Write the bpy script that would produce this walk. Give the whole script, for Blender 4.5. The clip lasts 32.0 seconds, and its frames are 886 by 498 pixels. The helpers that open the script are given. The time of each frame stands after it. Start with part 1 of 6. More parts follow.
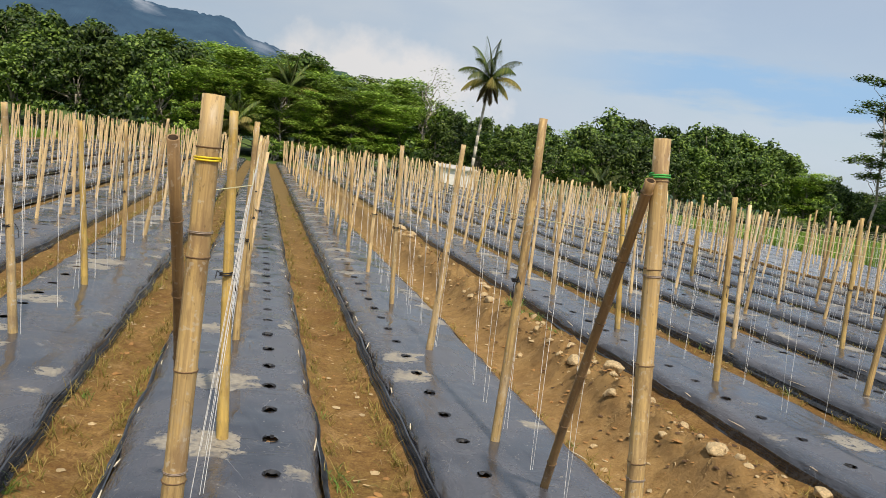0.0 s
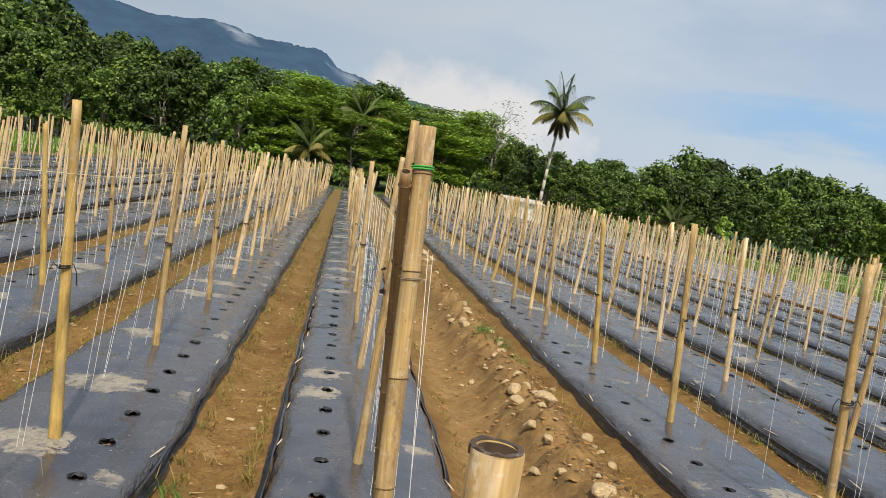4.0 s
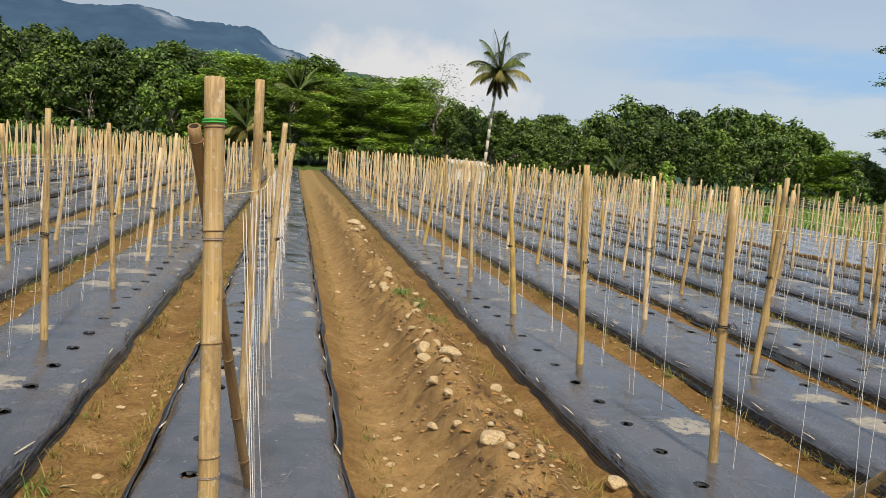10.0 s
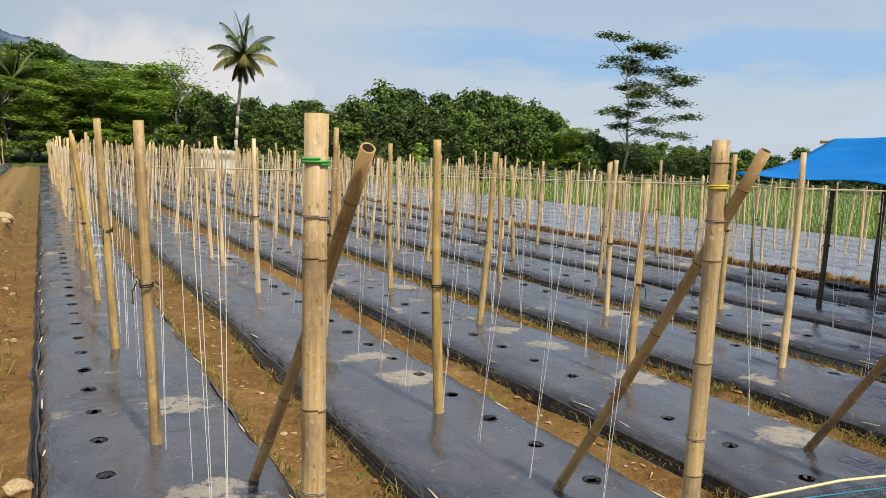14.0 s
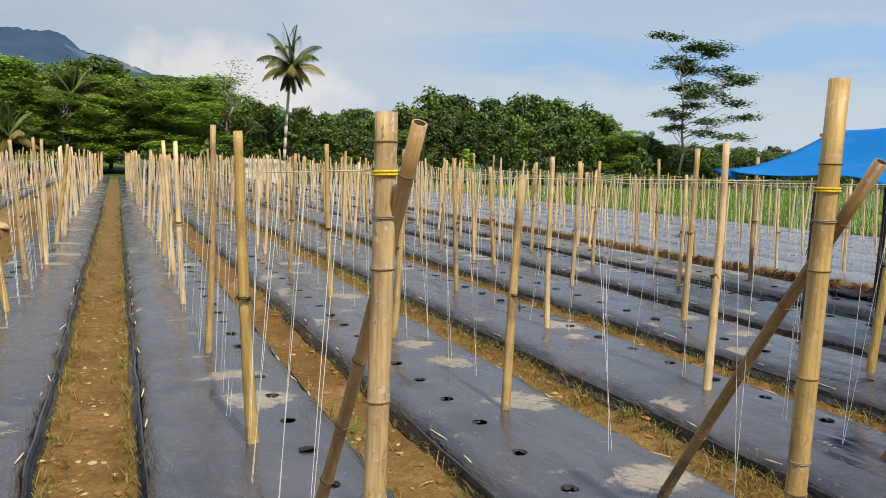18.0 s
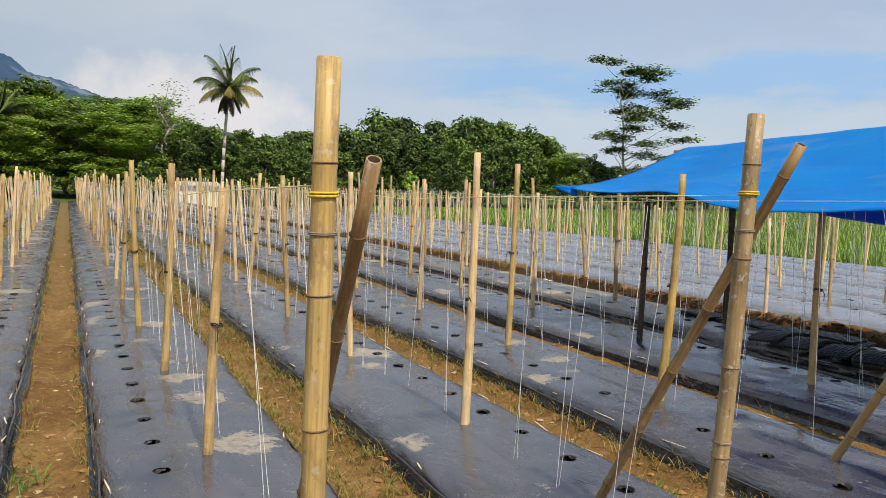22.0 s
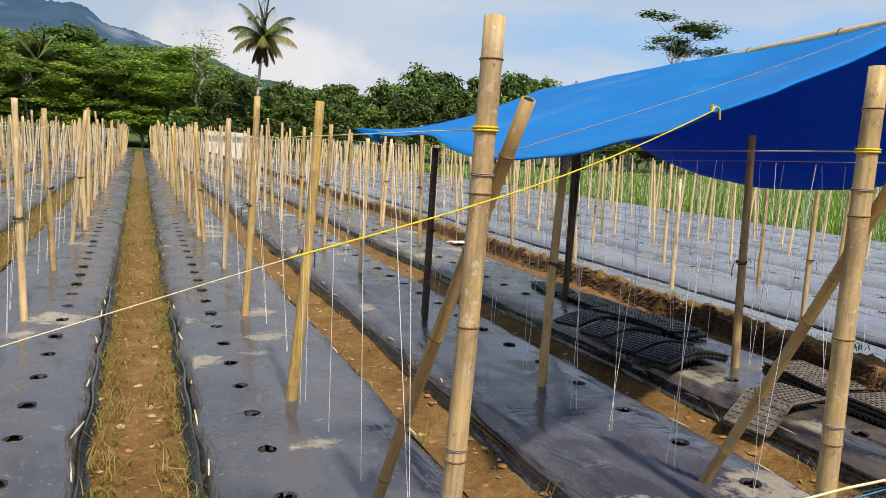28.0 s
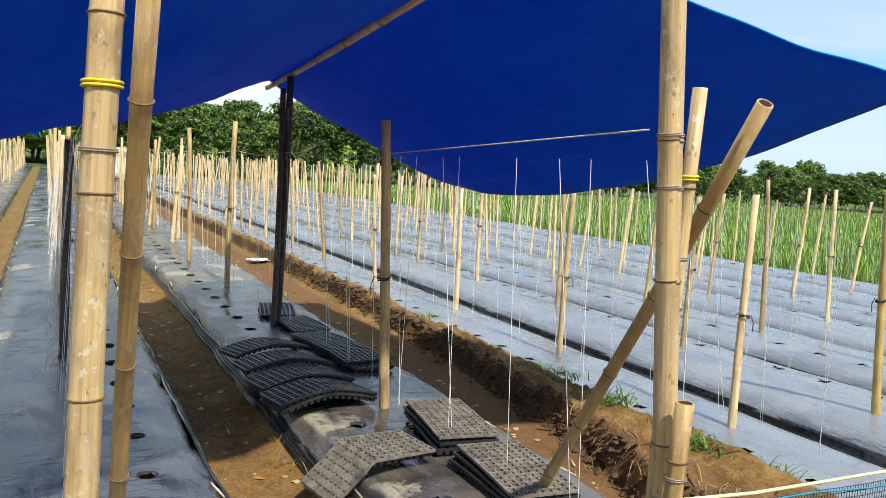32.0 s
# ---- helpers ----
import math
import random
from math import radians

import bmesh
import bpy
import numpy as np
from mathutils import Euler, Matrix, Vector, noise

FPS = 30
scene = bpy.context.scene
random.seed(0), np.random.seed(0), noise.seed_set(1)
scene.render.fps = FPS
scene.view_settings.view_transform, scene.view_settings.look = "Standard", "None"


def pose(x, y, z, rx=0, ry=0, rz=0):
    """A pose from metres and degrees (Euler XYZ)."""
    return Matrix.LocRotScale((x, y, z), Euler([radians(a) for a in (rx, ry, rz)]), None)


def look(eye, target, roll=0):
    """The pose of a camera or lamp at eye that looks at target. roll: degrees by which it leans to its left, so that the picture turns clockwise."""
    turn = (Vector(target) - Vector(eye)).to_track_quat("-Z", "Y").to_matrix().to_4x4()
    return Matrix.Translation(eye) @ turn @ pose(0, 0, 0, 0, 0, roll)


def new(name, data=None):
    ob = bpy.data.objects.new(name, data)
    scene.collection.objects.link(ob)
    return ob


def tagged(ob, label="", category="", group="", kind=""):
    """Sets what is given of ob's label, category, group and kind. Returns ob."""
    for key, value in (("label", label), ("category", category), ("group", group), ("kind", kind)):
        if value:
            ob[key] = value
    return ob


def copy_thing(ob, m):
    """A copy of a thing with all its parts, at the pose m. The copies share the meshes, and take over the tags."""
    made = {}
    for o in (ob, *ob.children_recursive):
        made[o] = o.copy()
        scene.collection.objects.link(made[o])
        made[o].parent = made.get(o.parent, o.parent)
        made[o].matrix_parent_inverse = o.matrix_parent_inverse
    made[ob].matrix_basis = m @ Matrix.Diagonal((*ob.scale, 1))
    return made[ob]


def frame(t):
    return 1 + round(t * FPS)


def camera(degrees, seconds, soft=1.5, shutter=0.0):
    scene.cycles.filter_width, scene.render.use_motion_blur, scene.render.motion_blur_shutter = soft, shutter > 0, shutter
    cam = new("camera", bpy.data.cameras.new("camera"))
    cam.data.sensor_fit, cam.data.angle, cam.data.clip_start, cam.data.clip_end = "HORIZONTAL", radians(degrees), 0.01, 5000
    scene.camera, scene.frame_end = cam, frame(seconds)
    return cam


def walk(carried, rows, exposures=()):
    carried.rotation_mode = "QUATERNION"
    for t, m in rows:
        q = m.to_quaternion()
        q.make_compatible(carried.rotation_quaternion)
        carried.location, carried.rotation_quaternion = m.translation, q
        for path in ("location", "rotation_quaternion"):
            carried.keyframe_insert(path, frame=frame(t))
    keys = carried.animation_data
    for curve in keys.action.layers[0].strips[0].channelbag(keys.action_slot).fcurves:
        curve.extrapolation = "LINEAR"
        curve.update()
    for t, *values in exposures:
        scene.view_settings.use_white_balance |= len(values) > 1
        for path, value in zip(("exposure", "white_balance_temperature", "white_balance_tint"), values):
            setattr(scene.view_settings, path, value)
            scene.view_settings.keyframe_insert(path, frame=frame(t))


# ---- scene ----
cam = camera(60.3, 32.0, soft=0.5)
PATH = [
    (0, (-0.158, 0.393, 1.554), (0.327, 2.322, 1.338), 7.7),
    (0.5, (-0.068, 0.357, 1.577), (0.398, 2.292, 1.386), 6.5),
    (1, (0.098, 0.37, 1.571), (0.399, 2.341, 1.412), 8.6),
    (1.5, (0.316, 0.347, 1.595), (0.568, 2.325, 1.437), 8.4),
    (2, (0.465, 0.327, 1.59), (0.905, 2.268, 1.396), 4.9),
    (2.5, (0.604, 0.366, 1.573), (1.13, 2.283, 1.345), 6.7),
    (3, (0.74, 0.359, 1.594), (1.237, 2.285, 1.38), 7.0),
    (3.5, (0.895, 0.387, 1.585), (1.155, 2.366, 1.454), 0.3),
    (4, (1.03, 0.419, 1.573), (1.307, 2.393, 1.411), 9.8),
    (4.5, (1.11, 0.425, 1.572), (1.33, 2.409, 1.454), 0.3),
    (6.5, (1.199, 0.383, 1.584), (1.37, 2.373, 1.476), 2.8),
    (7, (1.164, 0.401, 1.585), (1.369, 2.386, 1.447), 3.1),
    (7.5, (1.141, 0.401, 1.589), (1.355, 2.384, 1.44), 2.6),
    (8, (1.13, 0.391, 1.593), (1.375, 2.369, 1.432), 2.7),
    (8.5, (1.116, 0.397, 1.595), (1.386, 2.371, 1.423), 3.0),
    (9, (1.123, 0.395, 1.586), (1.513, 2.344, 1.368), 2.7),
    (9.5, (1.214, 0.393, 1.578), (1.793, 2.295, 1.362), 1.5),
    (10, (1.526, 0.433, 1.559), (1.923, 2.379, 1.329), 4.8),
    (10.5, (1.825, 0.527, 1.554), (2.15, 2.485, 1.303), 2.7),
    (11, (2.218, 0.709, 1.51), (2.633, 2.662, 1.384), 4.0),
    (12, (2.585, 0.756, 1.468), (3.127, 2.672, 1.284), -0.4),
    (13, (3.033, 0.529, 1.44), (4.012, 2.266, 1.291), 3.4),
    (13.5, (3.235, 0.449, 1.442), (4.222, 2.174, 1.219), 2.9),
    (14, (3.465, 0.39, 1.415), (4.395, 2.146, 1.191), 2.4),
    (14.5, (3.695, 0.352, 1.442), (4.686, 2.076, 1.23), 2.1),
    (16.5, (4.415, 0.34, 1.422), (5.218, 2.164, 1.261), 2.7),
    (17, (4.535, 0.348, 1.404), (5.404, 2.141, 1.234), 1.2),
    (17.5, (4.731, 0.365, 1.372), (5.61, 2.148, 1.152), 4.4),
    (18, (4.851, 0.359, 1.391), (5.635, 2.187, 1.179), 1.5),
    (18.5, (5.048, 0.393, 1.378), (5.662, 2.289, 1.217), 2.4),
    (19, (5.23, 0.342, 1.387), (5.807, 2.249, 1.218), 0.4),
    (19.5, (5.379, 0.349, 1.367), (6.075, 2.216, 1.187), 0.6),
    (20, (5.558, 0.371, 1.37), (6.255, 2.232, 1.141), 1.8),
    (20.5, (5.651, 0.365, 1.37), (6.262, 2.255, 1.135), -0.7),
    (21, (5.842, 0.323, 1.364), (6.397, 2.234, 1.165), 1.1),
    (21.5, (6.019, 0.256, 1.375), (6.694, 2.125, 1.148), -0.4),
    (22, (6.267, 0.229, 1.369), (7.153, 2.016, 1.219), 1.3),
    (22.5, (6.473, 0.215, 1.387), (7.342, 2.009, 1.231), -0.3),
    (23, (6.712, 0.237, 1.367), (7.434, 2.088, 1.144), 2.0),
    (23.5, (6.949, 0.225, 1.384), (7.769, 2.032, 1.131), 1.3),
    (24, (7.168, 0.271, 1.356), (7.924, 2.095, 1.039), 5.0),
    (24.5, (7.377, 0.285, 1.334), (8.013, 2.158, 1.041), -0.0),
    (25, (7.596, 0.261, 1.319), (8.27, 2.12, 1.024), 3.2),
    (25.5, (7.843, 0.191, 1.349), (8.514, 2.05, 1.041), 1.4),
    (27.5, (8.914, 0.281, 1.31), (9.44, 2.181, 0.973), 3.0),
    (28, (9.107, 0.309, 1.323), (9.848, 2.149, 1.061), 2.9),
    (28.5, (9.38, 0.288, 1.317), (10.082, 2.149, 1.107), 3.8),
    (29, (9.627, 0.302, 1.303), (10.281, 2.176, 1.058), 1.8),
    (29.5, (9.879, 0.351, 1.283), (10.562, 2.214, 1.034), 5.1),
    (30, (10.139, 0.406, 1.301), (10.786, 2.282, 1.047), 0.3),
    (30.3, (10.296, 0.413, 1.296), (11.083, 2.232, 1.029), 2.8),
    (30.5, (10.375, 0.393, 1.285), (11.183, 2.205, 1.035), 4.0),
    (30.6, (10.429, 0.371, 1.288), (11.223, 2.185, 1.01), 2.4),
    (31, (10.625, 0.382, 1.257), (11.491, 2.159, 0.954), 2.3),
    (31.5, (10.878, 0.434, 1.256), (11.815, 2.185, 1.02), 4.5),
    (32, (11.132, 0.467, 1.254), (12.055, 2.23, 1.057), 3.5),
]
walk(cam, [(t, look(eye, target, roll)) for t, eye, target, roll in PATH],
     exposures=((0.0, 0.12, 6870, 13), (20.0, 0.12, 6800, 14), (28.0, 0.23, 6760, 15), (30.0, 0.25, 6700, 13), (31.0, 0.52, 6450, 8), (32.0, 0.62, 6330, 8)))

# ---- world, sun and exposure ----
SUN_DIR = Vector((-0.04, 0.72, -1.0)).normalized()
SUN_EL = math.asin(-SUN_DIR.z)
SUN_AZ = math.atan2(-SUN_DIR.x, -SUN_DIR.y)
scene.view_settings.exposure = 0.0

world = bpy.data.worlds.new("world")
scene.world = world
world.use_nodes = True
wn, wl = world.node_tree.nodes, world.node_tree.links
wn.clear()
w_out = wn.new("ShaderNodeOutputWorld")
w_bg = wn.new("ShaderNodeBackground")
w_sky = wn.new("ShaderNodeTexSky")
w_sky.sky_type, w_sky.sun_disc = "NISHITA", False
w_sky.sun_elevation, w_sky.sun_rotation = SUN_EL, SUN_AZ
w_sky.air_density, w_sky.dust_density, w_sky.ozone_density = 1.0, 1.2, 3.0
w_tc = wn.new("ShaderNodeTexCoord")
w_map = wn.new("ShaderNodeMapping")
w_map.inputs["Scale"].default_value = (1.0, 1.0, 3.2)
w_n1 = wn.new("ShaderNodeTexNoise")
w_n1.inputs["Scale"].default_value = 2.3
w_n1.inputs["Detail"].default_value = 9
w_n1.inputs["Roughness"].default_value = 0.52
w_ramp = wn.new("ShaderNodeValToRGB")
w_ramp.color_ramp.elements[0].position, w_ramp.color_ramp.elements[1].position = 0.40, 0.58
w_ramp.color_ramp.elements[0].color = (0.55, 0.55, 0.55, 1)
w_n2 = wn.new("ShaderNodeTexNoise")
w_n2.inputs["Scale"].default_value = 5.0
w_n2.inputs["Detail"].default_value = 8
w_cl = wn.new("ShaderNodeMix")
w_cl.data_type = "RGBA"
w_cl.inputs["A"].default_value = (3.72, 4.75, 5.95, 1)
w_cl.inputs["B"].default_value = (4.75, 5.5, 6.2, 1)
w_mix = wn.new("ShaderNodeMix")
w_mix.data_type = "RGBA"
wl.new(w_tc.outputs["Generated"], w_map.inputs["Vector"])
wl.new(w_map.outputs["Vector"], w_n1.inputs["Vector"])
wl.new(w_map.outputs["Vector"], w_n2.inputs["Vector"])
wl.new(w_n1.outputs["Fac"], w_ramp.inputs["Fac"])
wl.new(w_n2.outputs["Fac"], w_cl.inputs["Factor"])
wl.new(w_ramp.outputs["Color"], w_mix.inputs["Factor"])
wl.new(w_sky.outputs["Color"], w_mix.inputs["A"])
wl.new(w_cl.outputs["Result"], w_mix.inputs["B"])
# a bank of bright cumulus low over the far end of the field
w_sub = wn.new("ShaderNodeVectorMath")
w_sub.operation = "SUBTRACT"
w_sub.inputs[1].default_value = (0.13, 0.985, 0.075)
w_str = wn.new("ShaderNodeVectorMath")
w_str.operation = "MULTIPLY"
w_str.inputs[1].default_value = (1.0, 1.0, 2.0)
w_len = wn.new("ShaderNodeVectorMath")
w_len.operation = "LENGTH"
w_n3 = wn.new("ShaderNodeTexNoise")
w_n3.inputs["Scale"].default_value = 17.0
w_n3.inputs["Detail"].default_value = 9
w_n3.inputs["Roughness"].default_value = 0.6
w_add = wn.new("ShaderNodeMath")
w_add.operation = "MULTIPLY_ADD"
w_add.inputs[1].default_value = 0.20
w_r3 = wn.new("ShaderNodeValToRGB")
w_r3.color_ramp.elements[0].position, w_r3.color_ramp.elements[1].position = 0.19, 0.27
w_r3.color_ramp.elements[0].color, w_r3.color_ramp.elements[1].color = (0.85, 0.85, 0.85, 1), (0, 0, 0, 1)
w_cum = wn.new("ShaderNodeMix")
w_cum.data_type = "RGBA"
w_cum.inputs["B"].default_value = (6.7, 6.8, 6.9, 1)
wl.new(w_tc.outputs["Generated"], w_sub.inputs[0])
wl.new(w_sub.outputs["Vector"], w_str.inputs[0])
wl.new(w_str.outputs["Vector"], w_len.inputs[0])
wl.new(w_tc.outputs["Generated"], w_n3.inputs["Vector"])
wl.new(w_n3.outputs["Fac"], w_add.inputs[0])
wl.new(w_len.outputs["Value"], w_add.inputs[2])
wl.new(w_add.outputs["Value"], w_r3.inputs["Fac"])
wl.new(w_r3.outputs["Color"], w_cum.inputs["Factor"])
wl.new(w_mix.outputs["Result"], w_cum.inputs["A"])
# a long gap of blue between the cloud layers, low to the east
w_sep = wn.new("ShaderNodeSeparateXYZ")
w_n4 = wn.new("ShaderNodeTexNoise")
w_n4.inputs["Scale"].default_value = 5.5
w_n4.inputs["Detail"].default_value = 8
w_n4.inputs["Roughness"].default_value = 0.6
w_map4 = wn.new("ShaderNodeMapping")
w_map4.inputs["Scale"].default_value = (1.0, 1.0, 4.0)


def sky_math(op, a, b):
    node = wn.new("ShaderNodeMath")
    node.operation = op
    for i, v in enumerate((a, b)):
        if isinstance(v, (int, float)):
            node.inputs[i].default_value = v
        else:
            wl.new(v, node.inputs[i])
    return node.outputs["Value"]


def sky_ramp(fac, p0, v0, p1, v1):
    node = wn.new("ShaderNodeMapRange")
    node.interpolation_type = "SMOOTHSTEP"
    wl.new(fac, node.inputs["Value"])
    for key, v in (("From Min", p0), ("From Max", p1), ("To Min", v0), ("To Max", v1)):
        node.inputs[key].default_value = v
    return node.outputs["Result"]


wl.new(w_tc.outputs["Generated"], w_sep.inputs["Vector"])
wl.new(w_tc.outputs["Generated"], w_map4.inputs["Vector"])
wl.new(w_map4.outputs["Vector"], w_n4.inputs["Vector"])
w_off = sky_math("MULTIPLY", sky_math("SUBTRACT", w_n4.outputs["Fac"], 0.5), 0.11)
w_el = sky_math("ABSOLUTE", sky_math("ADD", sky_math("SUBTRACT", w_sep.outputs["Z"], 0.140), w_off), 0.0)
w_gap = sky_math("MULTIPLY", sky_ramp(w_el, 0.006, 0.9, 0.034, 0.0), sky_ramp(w_sep.outputs["X"], 0.30, 0.0, 0.52, 1.0))
w_blue = wn.new("ShaderNodeMix")
w_blue.data_type = "RGBA"
w_blue.inputs["B"].default_value = (2.5, 4.3, 6.5, 1)
wl.new(w_gap, w_blue.inputs["Factor"])
wl.new(w_cum.outputs["Result"], w_blue.inputs["A"])
# the cloud thins and brightens from west to east
w_grad = wn.new("ShaderNodeVectorMath")
w_grad.operation = "SCALE"
wl.new(w_blue.outputs["Result"], w_grad.inputs[0])
wl.new(sky_ramp(w_sep.outputs["X"], -0.6, 0.83, 0.8, 1.09), w_grad.inputs["Scale"])
wl.new(w_grad.outputs["Vector"], w_bg.inputs["Color"])
w_bg.inputs["Strength"].default_value = 0.108
wl.new(w_bg.outputs["Background"], w_out.inputs["Surface"])

sun_data = bpy.data.lights.new("sun", "SUN")
sun_data.energy, sun_data.angle, sun_data.color = 3.7, radians(1.5), (1.0, 0.915, 0.77)
sun = new("sun", sun_data)
sun.matrix_world = look((0, 0, 40), Vector((0, 0, 40)) + SUN_DIR)


# ---- materials ----
class Mat:
    """A small builder of node materials."""

    def __init__(self, name, rough=0.7, metal=0.0, spec=0.5):
        self.m = bpy.data.materials.new(name)
        self.m.use_nodes = True
        self.n, self.l = self.m.node_tree.nodes, self.m.node_tree.links
        self.b = self.n["Principled BSDF"]
        self.b.inputs["Roughness"].default_value = rough
        self.b.inputs["Metallic"].default_value = metal
        self.b.inputs["Specular IOR Level"].default_value = spec
        tc = self.n.new("ShaderNodeTexCoord")
        self.obj = tc.outputs["Object"]
        self.info = self.n.new("ShaderNodeObjectInfo")
        self.geo = self.n.new("ShaderNodeNewGeometry")

    def mapped(self, scale=(1, 1, 1), src=None, turn=0.0):
        p = self.n.new("ShaderNodeMapping")
        if turn:
            q = self.n.new("ShaderNodeMapping")
            q.inputs["Rotation"].default_value = (0, 0, radians(turn))
            self.l.new(src or self.obj, q.inputs["Vector"])
            src = q.outputs["Vector"]
        p.inputs["Scale"].default_value = scale
        self.l.new(src or self.obj, p.inputs["Vector"])
        return p.outputs["Vector"]

    def noise(self, scale, detail=4, rough=0.55, vec=None, dist=0.0):
        t = self.n.new("ShaderNodeTexNoise")
        t.inputs["Scale"].default_value = scale
        t.inputs["Detail"].default_value = detail
        t.inputs["Roughness"].default_value = rough
        t.inputs["Distortion"].default_value = dist
        self.l.new(vec or self.obj, t.inputs["Vector"])
        return t.outputs["Fac"]

    def cells(self, scale, vec=None, warp=0.0, warp_scale=5.0):
        """Distance to the nearest cell point, and a random value of that cell."""
        t = self.n.new("ShaderNodeTexVoronoi")
        t.voronoi_dimensions = "2D"
        t.inputs["Scale"].default_value = scale
        vec = vec or self.obj
        if warp:
            nz = self.n.new("ShaderNodeTexNoise")
            nz.inputs["Scale"].default_value = warp_scale
            nz.inputs["Detail"].default_value = 6
            nz.inputs["Roughness"].default_value = 0.65
            self.l.new(vec, nz.inputs["Vector"])
            sc = self.n.new("ShaderNodeVectorMath")
            sc.operation = "MULTIPLY_ADD"
            sc.inputs[1].default_value = (warp, warp, 0)
            self.l.new(nz.outputs["Color"], sc.inputs[0])
            self.l.new(vec, sc.inputs[2])
            vec = sc.outputs["Vector"]
        self.l.new(vec, t.inputs["Vector"])
        return t.outputs["Distance"], self.axis("X", t.outputs["Color"])

    def ramp(self, fac, stops):
        r = self.n.new("ShaderNodeValToRGB")
        e = r.color_ramp.elements
        while len(e) < len(stops):
            e.new(0.5)
        for k, (p, c) in zip(e, stops):
            k.position = p
            k.color = (*c, 1) if len(c) == 3 else (c[0], c[0], c[0], 1)
        self.l.new(fac, r.inputs["Fac"])
        return r.outputs["Color"]

    def mix(self, fac, a, b, mode="MIX"):
        x = self.n.new("ShaderNodeMix")
        x.data_type, x.blend_type = "RGBA", mode
        for key, v in (("Factor", fac), ("A", a), ("B", b)):
            if isinstance(v, (int, float)):
                x.inputs[key].default_value = v
            elif isinstance(v, tuple):
                x.inputs[key].default_value = (*v, 1)
            else:
                self.l.new(v, x.inputs[key])
        return x.outputs["Result"]

    def math(self, op, a, b=0.0):
        x = self.n.new("ShaderNodeMath")
        x.operation = op
        for i, v in enumerate((a, b)):
            if isinstance(v, (int, float)):
                x.inputs[i].default_value = v
            else:
                self.l.new(v, x.inputs[i])
        return x.outputs["Value"]

    def value_of(self, name):
        a = self.n.new("ShaderNodeAttribute")
        a.attribute_name = name
        return a.outputs["Fac"]

    def axis(self, k, src=None):
        s = self.n.new("ShaderNodeSeparateXYZ")
        self.l.new(src or self.obj, s.inputs["Vector"])
        return s.outputs[k]

    def color(self, c):
        if isinstance(c, tuple):
            self.b.inputs["Base Color"].default_value = (*c, 1)
        else:
            self.l.new(c, self.b.inputs["Base Color"])
        return self

    def rough(self, c):
        self.l.new(c, self.b.inputs["Roughness"])
        return self

    def bump(self, h, strength=0.4, dist=0.01):
        u = self.n.new("ShaderNodeBump")
        u.inputs["Strength"].default_value = strength
        u.inputs["Distance"].default_value = dist
        self.l.new(h, u.inputs["Height"])
        self.l.new(u.outputs["Normal"], self.b.inputs["Normal"])
        return self


